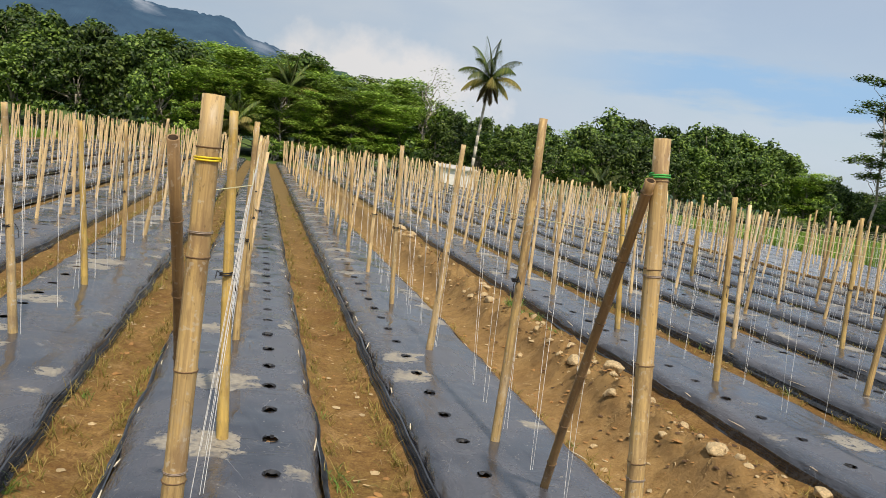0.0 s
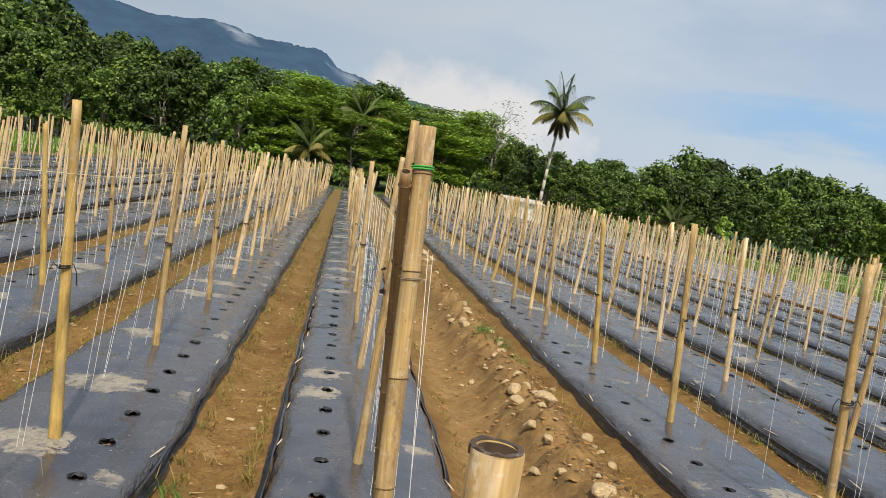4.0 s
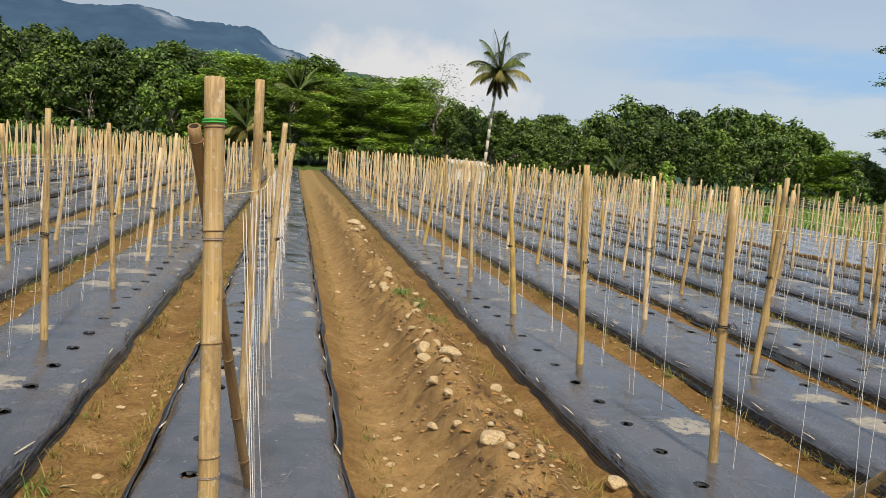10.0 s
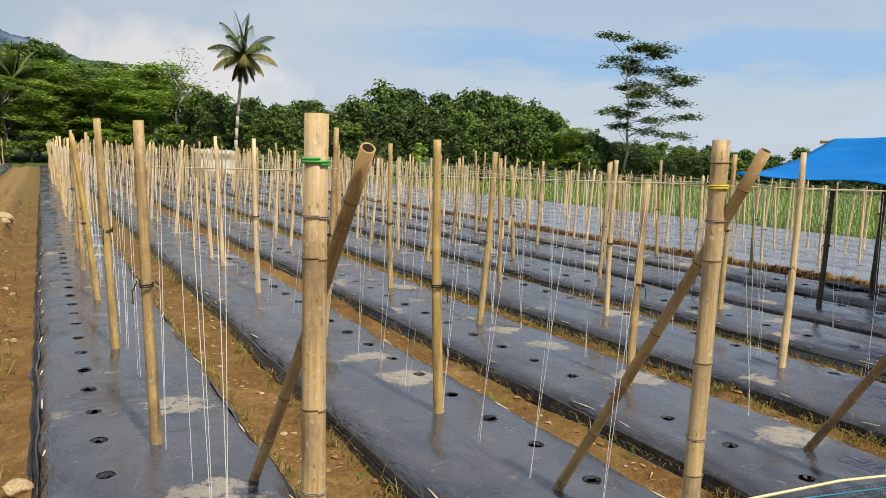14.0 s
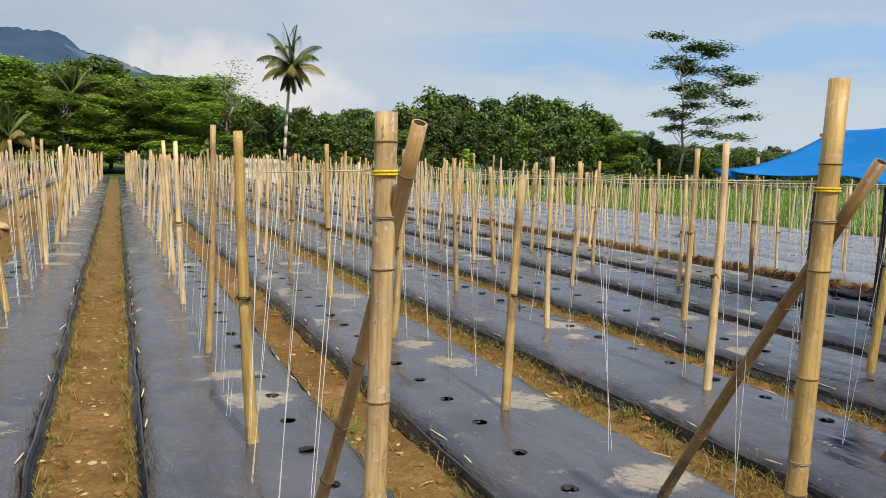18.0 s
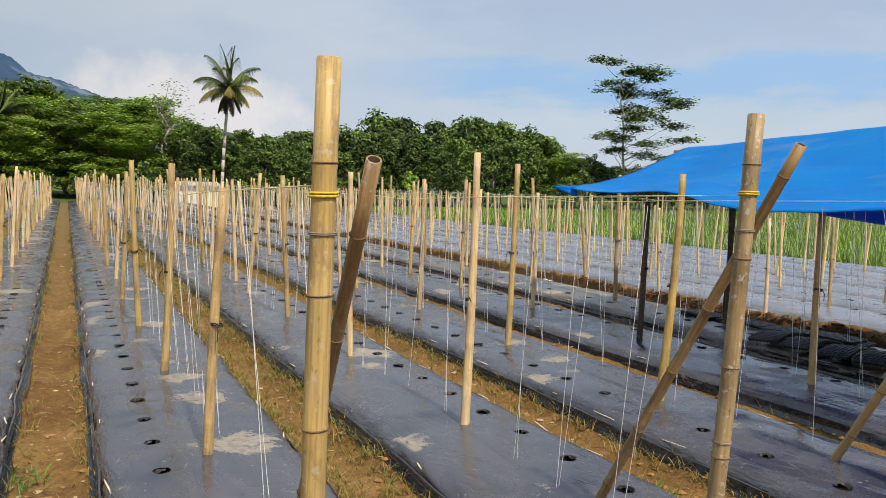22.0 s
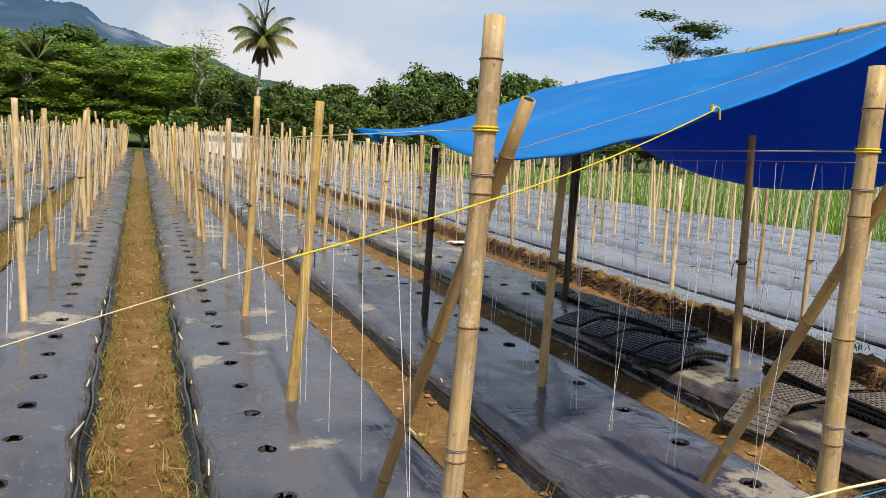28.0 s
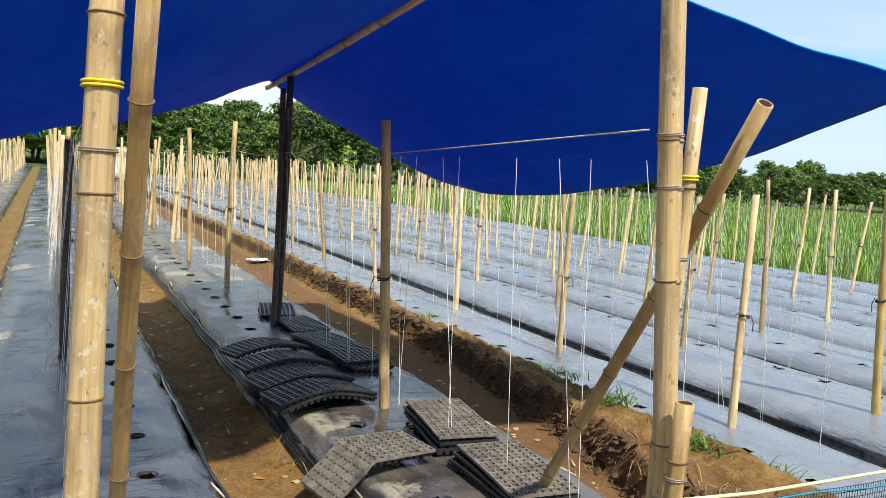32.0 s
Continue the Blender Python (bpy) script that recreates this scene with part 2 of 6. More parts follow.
def soil_material():
    k = Mat("soil", 0.95, spec=0.15)
    big = k.noise(1.7, 6, 0.6)
    mid = k.noise(9, 6, 0.6)
    fine = k.noise(70, 5, 0.65)
    base = k.ramp(big, [(0.34, (0.170, 0.092, 0.027)), (0.64, (0.325, 0.200, 0.068))])
    base = k.mix(k.ramp(mid, [(0.42, (0.0,)), (0.64, (0.5,))]), base, (0.155, 0.080, 0.028))
    pale = k.noise(4.2, 6, 0.68)
    base = k.mix(k.ramp(pale, [(0.54, (0.0,)), (0.66, (0.40,))]), base, (0.45, 0.295, 0.140))
    moss = k.noise(1.3, 5, 0.6)
    base = k.mix(k.ramp(moss, [(0.52, (0.0,)), (0.70, (0.4,))]), base, (0.235, 0.175, 0.055))
    base = k.mix(k.ramp(fine, [(0.36, (0.65,)), (0.54, (0.0,))]), base, (0.115, 0.055, 0.020))
    crumb = k.noise(130, 4, 0.7)
    base = k.mix(k.ramp(crumb, [(0.58, (0.0,)), (0.68, (0.40,))]), base, (0.56, 0.385, 0.20))
    clump = k.noise(23, 6, 0.7, dist=0.6)
    base = k.mix(k.ramp(clump, [(0.38, (0.55,)), (0.50, (0.0,))]), base, (0.105, 0.052, 0.022))
    base = k.mix(k.ramp(clump, [(0.60, (0.0,)), (0.70, (0.35,))]), base, (0.50, 0.33, 0.155))
    y, x = k.axis("Y"), k.axis("X")
    # the far ends of the paths are overgrown
    far = k.ramp(k.math("DIVIDE", y, 50.0), [(0.16, (0.0,)), (0.50, (0.75,))])
    base = k.mix(k.math("MULTIPLY", far, k.ramp(mid, [(0.3, (0.6,)), (0.6, (1.0,))])), base, (0.19, 0.14, 0.055))
    # grassland outside the ploughed field
    out = k.math("MAXIMUM", k.math("GREATER_THAN", y, 57.0), k.math("GREATER_THAN", x, 25.2))
    out = k.math("MAXIMUM", out, k.math("LESS_THAN", x, -13.0))
    green = k.ramp(k.noise(0.6, 6), [(0.3, (0.05, 0.085, 0.018)), (0.7, (0.11, 0.16, 0.035))])
    # steep faces darkened in the colour, for the shade on the bank's face
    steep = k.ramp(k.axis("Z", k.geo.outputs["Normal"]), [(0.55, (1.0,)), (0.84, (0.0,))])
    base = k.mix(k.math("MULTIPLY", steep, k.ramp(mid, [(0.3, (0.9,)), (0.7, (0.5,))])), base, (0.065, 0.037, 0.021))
    # dry dug earth heaped in the wide path
    heap = k.math("MULTIPLY", k.ramp(k.math("ABSOLUTE", k.math("SUBTRACT", x, 2.44)), [(0.30, (1.0,)), (0.52, (0.0,))]), k.math("GREATER_THAN", y, 1.0))
    base = k.mix(k.math("MULTIPLY", heap, k.ramp(mid, [(0.30, (0.55,)), (0.66, (0.20,))])), base, (0.45, 0.295, 0.130))
    # the trench at the foot of the bank gets a darker earth colour
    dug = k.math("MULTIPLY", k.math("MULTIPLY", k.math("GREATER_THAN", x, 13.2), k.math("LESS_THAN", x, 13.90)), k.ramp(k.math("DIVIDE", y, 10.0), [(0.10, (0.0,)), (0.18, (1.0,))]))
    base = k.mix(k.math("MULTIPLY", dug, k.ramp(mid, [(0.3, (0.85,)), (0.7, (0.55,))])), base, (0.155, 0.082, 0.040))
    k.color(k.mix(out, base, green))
    k.bump(k.math("ADD", k.math("MULTIPLY", mid, 0.7), k.math("ADD", k.math("MULTIPLY", fine, 0.25), k.math("MULTIPLY", clump, 0.45))), 0.65, 0.04)
    return k.m


def film_material(name, c1, c2, dirt, haze=0.28):
    k = Mat(name, 0.3, spec=0.95)
    across = k.math("ABSOLUTE", k.value_of("across"))
    edge = k.ramp(across, [(0.70, (0.0,)), (0.93, (1.0,))])
    dusty = k.noise(2.1, 6, 0.62, k.mapped((1.0, 0.6, 1)), 0.7)
    grain = k.noise(45, 4, 0.6)
    base = k.ramp(dusty, [(0.36, c1), (0.64, c2)])
    base = k.mix(k.ramp(grain, [(0.45, (0.0,)), (0.75, (0.06,))]), base, (0.25, 0.245, 0.24))
    flat = k.ramp(k.axis("Z", k.geo.outputs["Normal"]), [(0.90, (0.0,)), (0.97, (1.0,))])
    # splashes of dried mud with ragged arms
    dist, rnd = k.cells(1.35, k.mapped((1.0, 1.35, 1)), 0.50, 4.6)
    size = k.math("MULTIPLY", k.math("SUBTRACT", rnd, 0.42), 0.68)
    rag = k.math("MULTIPLY", k.math("SUBTRACT", k.noise(15, 6, 0.7, dist=1.2), 0.5), 0.40)
    mask = k.ramp(k.math("ADD", k.math("SUBTRACT", size, dist), rag), [(0.0, (0.0,)), (0.09, (0.85,))])
    mask = k.math("MULTIPLY", mask, k.ramp(k.noise(7, 6, 0.62, dist=2.6), [(0.37, (0.15,)), (0.48, (1.0,))]))
    mask = k.math("MULTIPLY", k.math("MULTIPLY", mask, flat), dirt)
    base = k.mix(mask, base, k.ramp(grain, [(0.35, (0.29, 0.255, 0.195)), (0.65, (0.43, 0.385, 0.30))]))
    # smears and scratches
    scuff = k.noise(7, 6, 0.74, k.mapped((1.0, 0.7, 1)), 0.6)
    base = k.mix(k.math("MULTIPLY", k.ramp(scuff, [(0.62, (0.0,)), (0.72, (0.45,))]), dirt), base, (0.33, 0.31, 0.28))
    for turn, long, wide in ((18, 2.4, 42), (-24, 2.0, 50), (84, 3.0, 60)):
        line = k.noise(1.0, 4, 0.6, k.mapped((wide, long, 1), None, turn), 0.3)
        base = k.mix(k.math("MULTIPLY", k.ramp(line, [(0.675, (0.0,)), (0.73, (0.26,))]), min(1.0, dirt + 0.3)), base, (0.46, 0.46, 0.46))
    speck = k.noise(30, 5, 0.7)
    base = k.mix(k.ramp(speck, [(0.655, (0.0,)), (0.70, (0.7,))]), base, (0.45, 0.42, 0.37))
    k.color(base)
    rr = k.math("ADD", k.ramp(dusty, [(0.36, (0.10,)), (0.64, (haze,))]), k.math("MULTIPLY", mask, 0.45))
    k.rough(rr)
    wr = k.noise(5, 4, 0.5, k.mapped((1.0, 0.28, 1)), 0.6)
    wr2 = k.noise(34, 4, 0.55, k.mapped((1.0, 0.3, 1)), 0.8)
    # tension folds, in patches
    fold = k.math("ABSOLUTE", k.math("SUBTRACT", k.noise(3.2, 4, 0.5, k.mapped((0.55, 2.6, 1)), 1.2), 0.5))
    fold = k.ramp(fold, [(0.0, (1.0,)), (0.045, (0.0,))])
    fold = k.math("MULTIPLY", fold, k.ramp(k.noise(0.9, 3), [(0.50, (0.0,)), (0.64, (0.10,))]))
    wr = k.math("ADD", wr, fold)
    # pleats that run aslant into the pinned edge
    pleat = k.math("ADD", k.noise(1.0, 3, 0.5, k.mapped((46, 5.0, 20), None, 9), 0.4), k.noise(1.0, 3, 0.5, k.mapped((70, 7.0, 30), None, -7), 0.4))
    pleat = k.math("MULTIPLY", k.math("MULTIPLY", edge, pleat), k.ramp(k.noise(1.6, 3), [(0.38, (0.25,)), (0.58, (1.0,))]))
    k.bump(k.math("ADD", k.math("ADD", wr, k.math("MULTIPLY", wr2, 0.045)), k.math("MULTIPLY", pleat, 1.1)), 0.50, 0.024)
    return k.m


def bamboo_material(name, c1, c2, stain, spots=0.0, rough=0.5):
    k = Mat(name, rough, spec=0.4)
    # every culm takes its own stretch of the pattern
    off = k.n.new("ShaderNodeVectorMath")
    off.operation = "ADD"
    cmb = k.n.new("ShaderNodeCombineXYZ")
    k.l.new(k.math("MULTIPLY", k.info.outputs["Random"], 37.0), cmb.inputs["Z"])
    k.l.new(k.obj, off.inputs[0])
    k.l.new(cmb.outputs["Vector"], off.inputs[1])
    v = off.outputs["Vector"]
    fib = k.noise(14, 5, 0.6, k.mapped((7, 7, 0.25), v))
    blot = k.noise(6, 6, 0.68, k.mapped((1.6, 1.6, 0.6), v))
    long = k.noise(2.2, 3, 0.6, k.mapped((1, 1, 1.2), v))
    base = k.mix(k.info.outputs["Random"], c1, c2)
    base = k.mix(k.ramp(long, [(0.40, (0.0,)), (0.62, (0.7,))]), base, tuple(q * f for q, f in zip(c1, (1.12, 1.06, 0.80))))
    base = k.mix(k.ramp(fib, [(0.32, (0.7,)), (0.60, (0.0,))]), base, stain)
    base = k.mix(k.ramp(blot, [(0.50, (0.0,)), (0.62, (0.75,))]), base, stain)
    grey = k.noise(9, 6, 0.7, k.mapped((1.3, 1.3, 0.45), v))
    base = k.mix(k.ramp(grey, [(0.58, (0.0,)), (0.66, (0.38,))]), base, (0.50, 0.45, 0.36))
    if spots:
        sp = k.noise(38, 4, 0.6, v)
        base = k.mix(k.ramp(sp, [(0.60, (0.0,)), (0.64, (spots,))]), base, (0.60, 0.57, 0.48))
        dk = k.noise(46, 4, 0.65, k.mapped((1.2, 1.2, 0.55), v))
        base = k.mix(k.ramp(dk, [(0.62, (0.0,)), (0.67, (spots,))]), base, tuple(q * 0.3 for q in stain))
    k.color(base)
    k.rough(k.ramp(blot, [(0.4, (rough - 0.08,)), (0.7, (rough + 0.25,))]))
    k.bump(k.math("ADD", fib, k.math("MULTIPLY", blot, 0.8)), 0.4, 0.004)
    return k.m


def leaf_material(name, c1, c2, c3, rough=0.45):
    k = Mat(name, rough, spec=0.35)
    base = k.ramp(k.geo.outputs["Random Per Island"], [(0.1, c1), (0.55, c2), (1.0, c3)])
    lift = k.math("ADD", k.math("MULTIPLY", k.info.outputs["Random"], 0.9), 0.55)
    vm = k.n.new("ShaderNodeVectorMath")
    vm.operation = "SCALE"
    k.l.new(base, vm.inputs[0])
    k.l.new(lift, vm.inputs["Scale"])
    hue = vm.outputs["Vector"]
    k.color(hue)
    tr = k.n.new("ShaderNodeBsdfTranslucent")
    k.l.new(hue, tr.inputs["Color"])
    mx = k.n.new("ShaderNodeMixShader")
    mx.inputs["Fac"].default_value = 0.28
    out = k.n["Material Output"]
    k.l.new(k.b.outputs["BSDF"], mx.inputs[1])
    k.l.new(tr.outputs["BSDF"], mx.inputs[2])
    k.l.new(mx.outputs["Shader"], out.inputs["Surface"])
    return k.m


def plain(name, c, rough=0.6, var=0.25, scale=20, spec=0.4):
    k = Mat(name, rough, spec=spec)
    n = k.noise(scale, 5)
    dark = tuple(v * (1 - var) for v in c)
    lite = tuple(min(1, v * (1 + var)) for v in c)
    k.color(k.ramp(n, [(0.3, dark), (0.7, lite)]))
    k.bump(n, 0.25, 0.004)
    return k.m


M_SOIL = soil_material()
M_FILM = film_material("mulch_film", (0.033, 0.036, 0.047), (0.088, 0.088, 0.102), 1.0, 0.34)
M_FILM_NEW = film_material("mulch_film_clean", (0.145, 0.160, 0.198), (0.225, 0.243, 0.275), 0.2, 0.34)
M_FILM_DUST = film_material("mulch_film_dusty", (0.022, 0.023, 0.029), (0.165, 0.145, 0.115), 1.0, 0.45)
M_HEM = plain("film_hem", (0.028, 0.030, 0.035), 0.16, 0.8, 26, 0.9)
M_SPLINT = plain("bamboo_splint", (0.66, 0.57, 0.42), 0.7, 0.3, 40)
M_STAKE = bamboo_material("bamboo_pale", (0.88, 0.69, 0.43), (0.76, 0.57, 0.32), (0.46, 0.31, 0.16), 0.4)
M_POST = bamboo_material("bamboo_weathered", (0.58, 0.42, 0.20), (0.48, 0.34, 0.155), (0.25, 0.16, 0.08), 0.4)
M_YELLOW = bamboo_material("bamboo_yellow", (0.62, 0.44, 0.135), (0.56, 0.39, 0.13), (0.34, 0.22, 0.085), 0.25)
M_BROWN = bamboo_material("bamboo_old", (0.38, 0.25, 0.12), (0.31, 0.20, 0.095), (0.165, 0.102, 0.05), 0.25)
M_STUMP = bamboo_material("bamboo_stump", (0.56, 0.385, 0.155), (0.50, 0.34, 0.14), (0.13, 0.08, 0.04), 0.3)
M_STUMPT = bamboo_material("bamboo_stump_tan", (0.52, 0.365, 0.17), (0.47, 0.33, 0.15), (0.27, 0.175, 0.085), 0.7)
M_MOSSY = bamboo_material("bamboo_stump_mossy", (0.33, 0.225, 0.060), (0.30, 0.205, 0.055), (0.075, 0.048, 0.020), 0.15)
M_STRAW = bamboo_material("bamboo_straw", (0.60, 0.435, 0.175), (0.56, 0.40, 0.16), (0.28, 0.18, 0.085), 0.35)
M_TAN = bamboo_material("bamboo_tan", (0.50, 0.345, 0.155), (0.44, 0.30, 0.13), (0.25, 0.16, 0.075), 0.25)
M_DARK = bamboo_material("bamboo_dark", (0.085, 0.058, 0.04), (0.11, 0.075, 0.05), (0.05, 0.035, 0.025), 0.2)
M_SPOT = bamboo_material("bamboo_spotted", (0.43, 0.32, 0.175), (0.43, 0.32, 0.175), (0.24, 0.165, 0.09), 0.6)
M_CREAM = bamboo_material("bamboo_cream", (0.62, 0.465, 0.255), (0.56, 0.415, 0.215), (0.30, 0.205, 0.11), 0.6)
M_RING = plain("bamboo_node", (0.17, 0.105, 0.052), 0.7, 0.4, 60)
M_PITH = plain("bamboo_inside", (0.05, 0.033, 0.02), 0.9, 0.4, 60)
M_WIRE = plain("wire", (0.30, 0.24, 0.19), 0.5, 0.3, 60)
M_STRING = plain("string", (0.74, 0.74, 0.72), 0.7, 0.1, 30)
M_YROPE = plain("rope_yellow", (0.72, 0.55, 0.03), 0.55, 0.25, 90)
M_GROPE = plain("rope_green", (0.05, 0.40, 0.08), 0.55, 0.25, 90)
M_PALE = plain("rope_pale", (0.70, 0.66, 0.38), 0.6, 0.2, 90)
M_BLACK = plain("black_twine", (0.018, 0.018, 0.02), 0.7, 0.3, 80)
M_TRAY = plain("tray_plastic", (0.032, 0.032, 0.034), 0.4, 0.35, 30)
M_TRAYD = plain("tray_dusty", (0.17, 0.15, 0.125), 0.75, 0.5, 22)
M_NET = plain("net", (0.045, 0.065, 0.085), 0.6, 0.3, 30)
M_BLUEROPE = plain("rope_blue", (0.03, 0.22, 0.36), 0.6, 0.2, 60)
M_STONE = plain("field_stone", (0.47, 0.355, 0.20), 0.9, 0.4, 6)
M_CLOD = plain("soil_clod", (0.32, 0.17, 0.060), 0.95, 0.45, 14)
# dark soil for crumbs and clods, and for bed sides painted as shaded
M_DARKSOIL = plain("dark_soil", (0.10, 0.055, 0.028), 0.95, 0.5, 14)
M_EDGE = plain("torn_film", (0.030, 0.033, 0.040), 0.55, 0.4, 40, 0.3)
M_CORE = plain("hole_soil", (0.30, 0.18, 0.09), 0.95, 0.5, 30)
M_LITTER = plain("dry_litter", (0.46, 0.34, 0.18), 0.85, 0.5, 5)
M_CLOTH = plain("white_cloth", (0.75, 0.74, 0.70), 0.8, 0.1, 12)
M_BARK = plain("bark", (0.36, 0.32, 0.27), 0.9, 0.4, 6)
M_PALMBARK = plain("palm_bark", (0.50, 0.46, 0.39), 0.9, 0.3, 5)
M_WALLW = plain("white_paint", (0.78, 0.77, 0.73), 0.7, 0.08, 4)
M_ROOF = plain("roof_sheet", (0.55, 0.53, 0.50), 0.6, 0.2, 4)
M_LEAF = leaf_material("leaf_broad", (0.032, 0.066, 0.011), (0.100, 0.176, 0.029), (0.245, 0.350, 0.062))
M_LEAFD = leaf_material("leaf_dark", (0.022, 0.048, 0.010), (0.070, 0.132, 0.024), (0.215, 0.315, 0.060))
M_LEAFL = leaf_material("leaf_light", (0.105, 0.185, 0.026), (0.225, 0.350, 0.050), (0.380, 0.510, 0.095))
M_FROND = leaf_material("palm_frond", (0.046, 0.081, 0.018), (0.098, 0.150, 0.036), (0.247, 0.247, 0.065))
M_OLDFROND = leaf_material("palm_frond_old", (0.13, 0.13, 0.035), (0.27, 0.235, 0.065), (0.40, 0.32, 0.11))
M_DRYFROND = leaf_material("dry_frond", (0.10, 0.075, 0.035), (0.20, 0.15, 0.07), (0.30, 0.23, 0.11), 0.7)
M_RICE = leaf_material("rice_leaf", (0.13, 0.22, 0.035), (0.20, 0.32, 0.05), (0.29, 0.41, 0.08))
M_WEED = leaf_material("weed_leaf", (0.18, 0.165, 0.028), (0.34, 0.265, 0.058), (0.50, 0.37, 0.135), 0.7)
M_GREENW = leaf_material("green_weed", (0.06, 0.13, 0.02), (0.12, 0.22, 0.03), (0.2, 0.3, 0.06))
M_ROOTS = leaf_material("dry_roots", (0.09, 0.058, 0.028), (0.20, 0.135, 0.065), (0.36, 0.26, 0.12), 0.9)

k = Mat("tarpaulin", 0.42, spec=0.5)
n = k.noise(3.0, 5, 0.55, k.mapped((1, 0.4, 1)))
weave = k.noise(220, 2)
tone = k.ramp(n, [(0.3, (0.001, 0.285, 0.95)), (0.7, (0.002, 0.36, 1.0))])
dust = k.noise(2.6, 6, 0.66, k.mapped((1.2, 0.7, 1)), 0.8)
k.color(k.mix(k.ramp(dust, [(0.56, (0.0,)), (0.72, (0.30,))]), tone, (0.38, 0.50, 0.66)))
k.bump(k.math("ADD", n, k.math("MULTIPLY", weave, 0.06)), 0.45, 0.06)
k.b.inputs["Specular IOR Level"].default_value = 0.06
tr = k.n.new("ShaderNodeBsdfTranslucent")
tr.inputs["Color"].default_value = (0.0, 0.055, 0.48, 1)
mx = k.n.new("ShaderNodeMixShader")
mx.inputs["Fac"].default_value = 0.42
k.l.new(k.b.outputs["BSDF"], mx.inputs[1])
k.l.new(tr.outputs["BSDF"], mx.inputs[2])
k.l.new(mx.outputs["Shader"], k.n["Material Output"].inputs["Surface"])
M_TARP = k.m

# inner side of the sheet: its shade put into a darker navy copy
k = Mat("tarpaulin_shaded_side", 0.6, spec=0.1)
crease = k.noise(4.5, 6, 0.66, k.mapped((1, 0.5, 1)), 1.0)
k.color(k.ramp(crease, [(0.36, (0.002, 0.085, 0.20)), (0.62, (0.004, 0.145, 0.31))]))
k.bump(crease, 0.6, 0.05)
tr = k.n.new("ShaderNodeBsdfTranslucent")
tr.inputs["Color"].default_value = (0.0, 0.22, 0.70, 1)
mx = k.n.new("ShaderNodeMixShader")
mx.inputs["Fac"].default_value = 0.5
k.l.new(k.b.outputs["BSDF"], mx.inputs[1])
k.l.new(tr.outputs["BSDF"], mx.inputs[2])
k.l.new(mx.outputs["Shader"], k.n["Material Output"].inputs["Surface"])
M_TARPSHADE = k.m


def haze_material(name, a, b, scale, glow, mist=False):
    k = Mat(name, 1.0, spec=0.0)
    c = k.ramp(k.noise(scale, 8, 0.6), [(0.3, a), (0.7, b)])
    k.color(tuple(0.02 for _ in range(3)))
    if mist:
        # drifting mist caught on the crest, painted into the ridge's colour
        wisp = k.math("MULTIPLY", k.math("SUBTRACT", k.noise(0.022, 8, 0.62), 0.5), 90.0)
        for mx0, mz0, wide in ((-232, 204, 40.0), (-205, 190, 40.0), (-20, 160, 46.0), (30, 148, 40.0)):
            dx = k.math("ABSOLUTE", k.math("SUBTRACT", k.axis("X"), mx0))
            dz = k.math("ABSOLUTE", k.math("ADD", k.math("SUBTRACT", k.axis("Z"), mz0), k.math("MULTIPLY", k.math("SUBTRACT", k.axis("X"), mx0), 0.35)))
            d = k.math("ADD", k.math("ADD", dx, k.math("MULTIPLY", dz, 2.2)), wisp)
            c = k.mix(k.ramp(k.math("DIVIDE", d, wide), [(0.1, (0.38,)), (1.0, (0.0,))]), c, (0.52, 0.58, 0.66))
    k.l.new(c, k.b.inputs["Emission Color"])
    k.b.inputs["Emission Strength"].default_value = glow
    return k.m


# far distance: air haze and daylight put into glowing ridge colours
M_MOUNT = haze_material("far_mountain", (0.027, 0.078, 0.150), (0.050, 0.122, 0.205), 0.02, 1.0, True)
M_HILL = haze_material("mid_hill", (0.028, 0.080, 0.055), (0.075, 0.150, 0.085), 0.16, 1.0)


# ---- mesh helpers ----
def mesh_of(name, verts, faces, mat, smooth=False):
    me = bpy.data.meshes.new(name)
    me.from_pydata([tuple(v) for v in verts], [], faces)
    me.materials.append(mat)
    if smooth:
        me.polygons.foreach_set("use_smooth", [True] * len(me.polygons))
    me.update()
    return me


def part(name, me, parent, label="", m=None):
    ob = new(name, me)
    ob.parent = parent
    if m is not None:
        ob.matrix_basis = m
    if label:
        tagged(ob, label)
    return ob


def empty(name, m, label, category, group="", kind=""):
    ob = new(name)
    ob.empty_display_size = 0.1
    ob.matrix_basis = m
    return tagged(ob, label, category, group, kind)


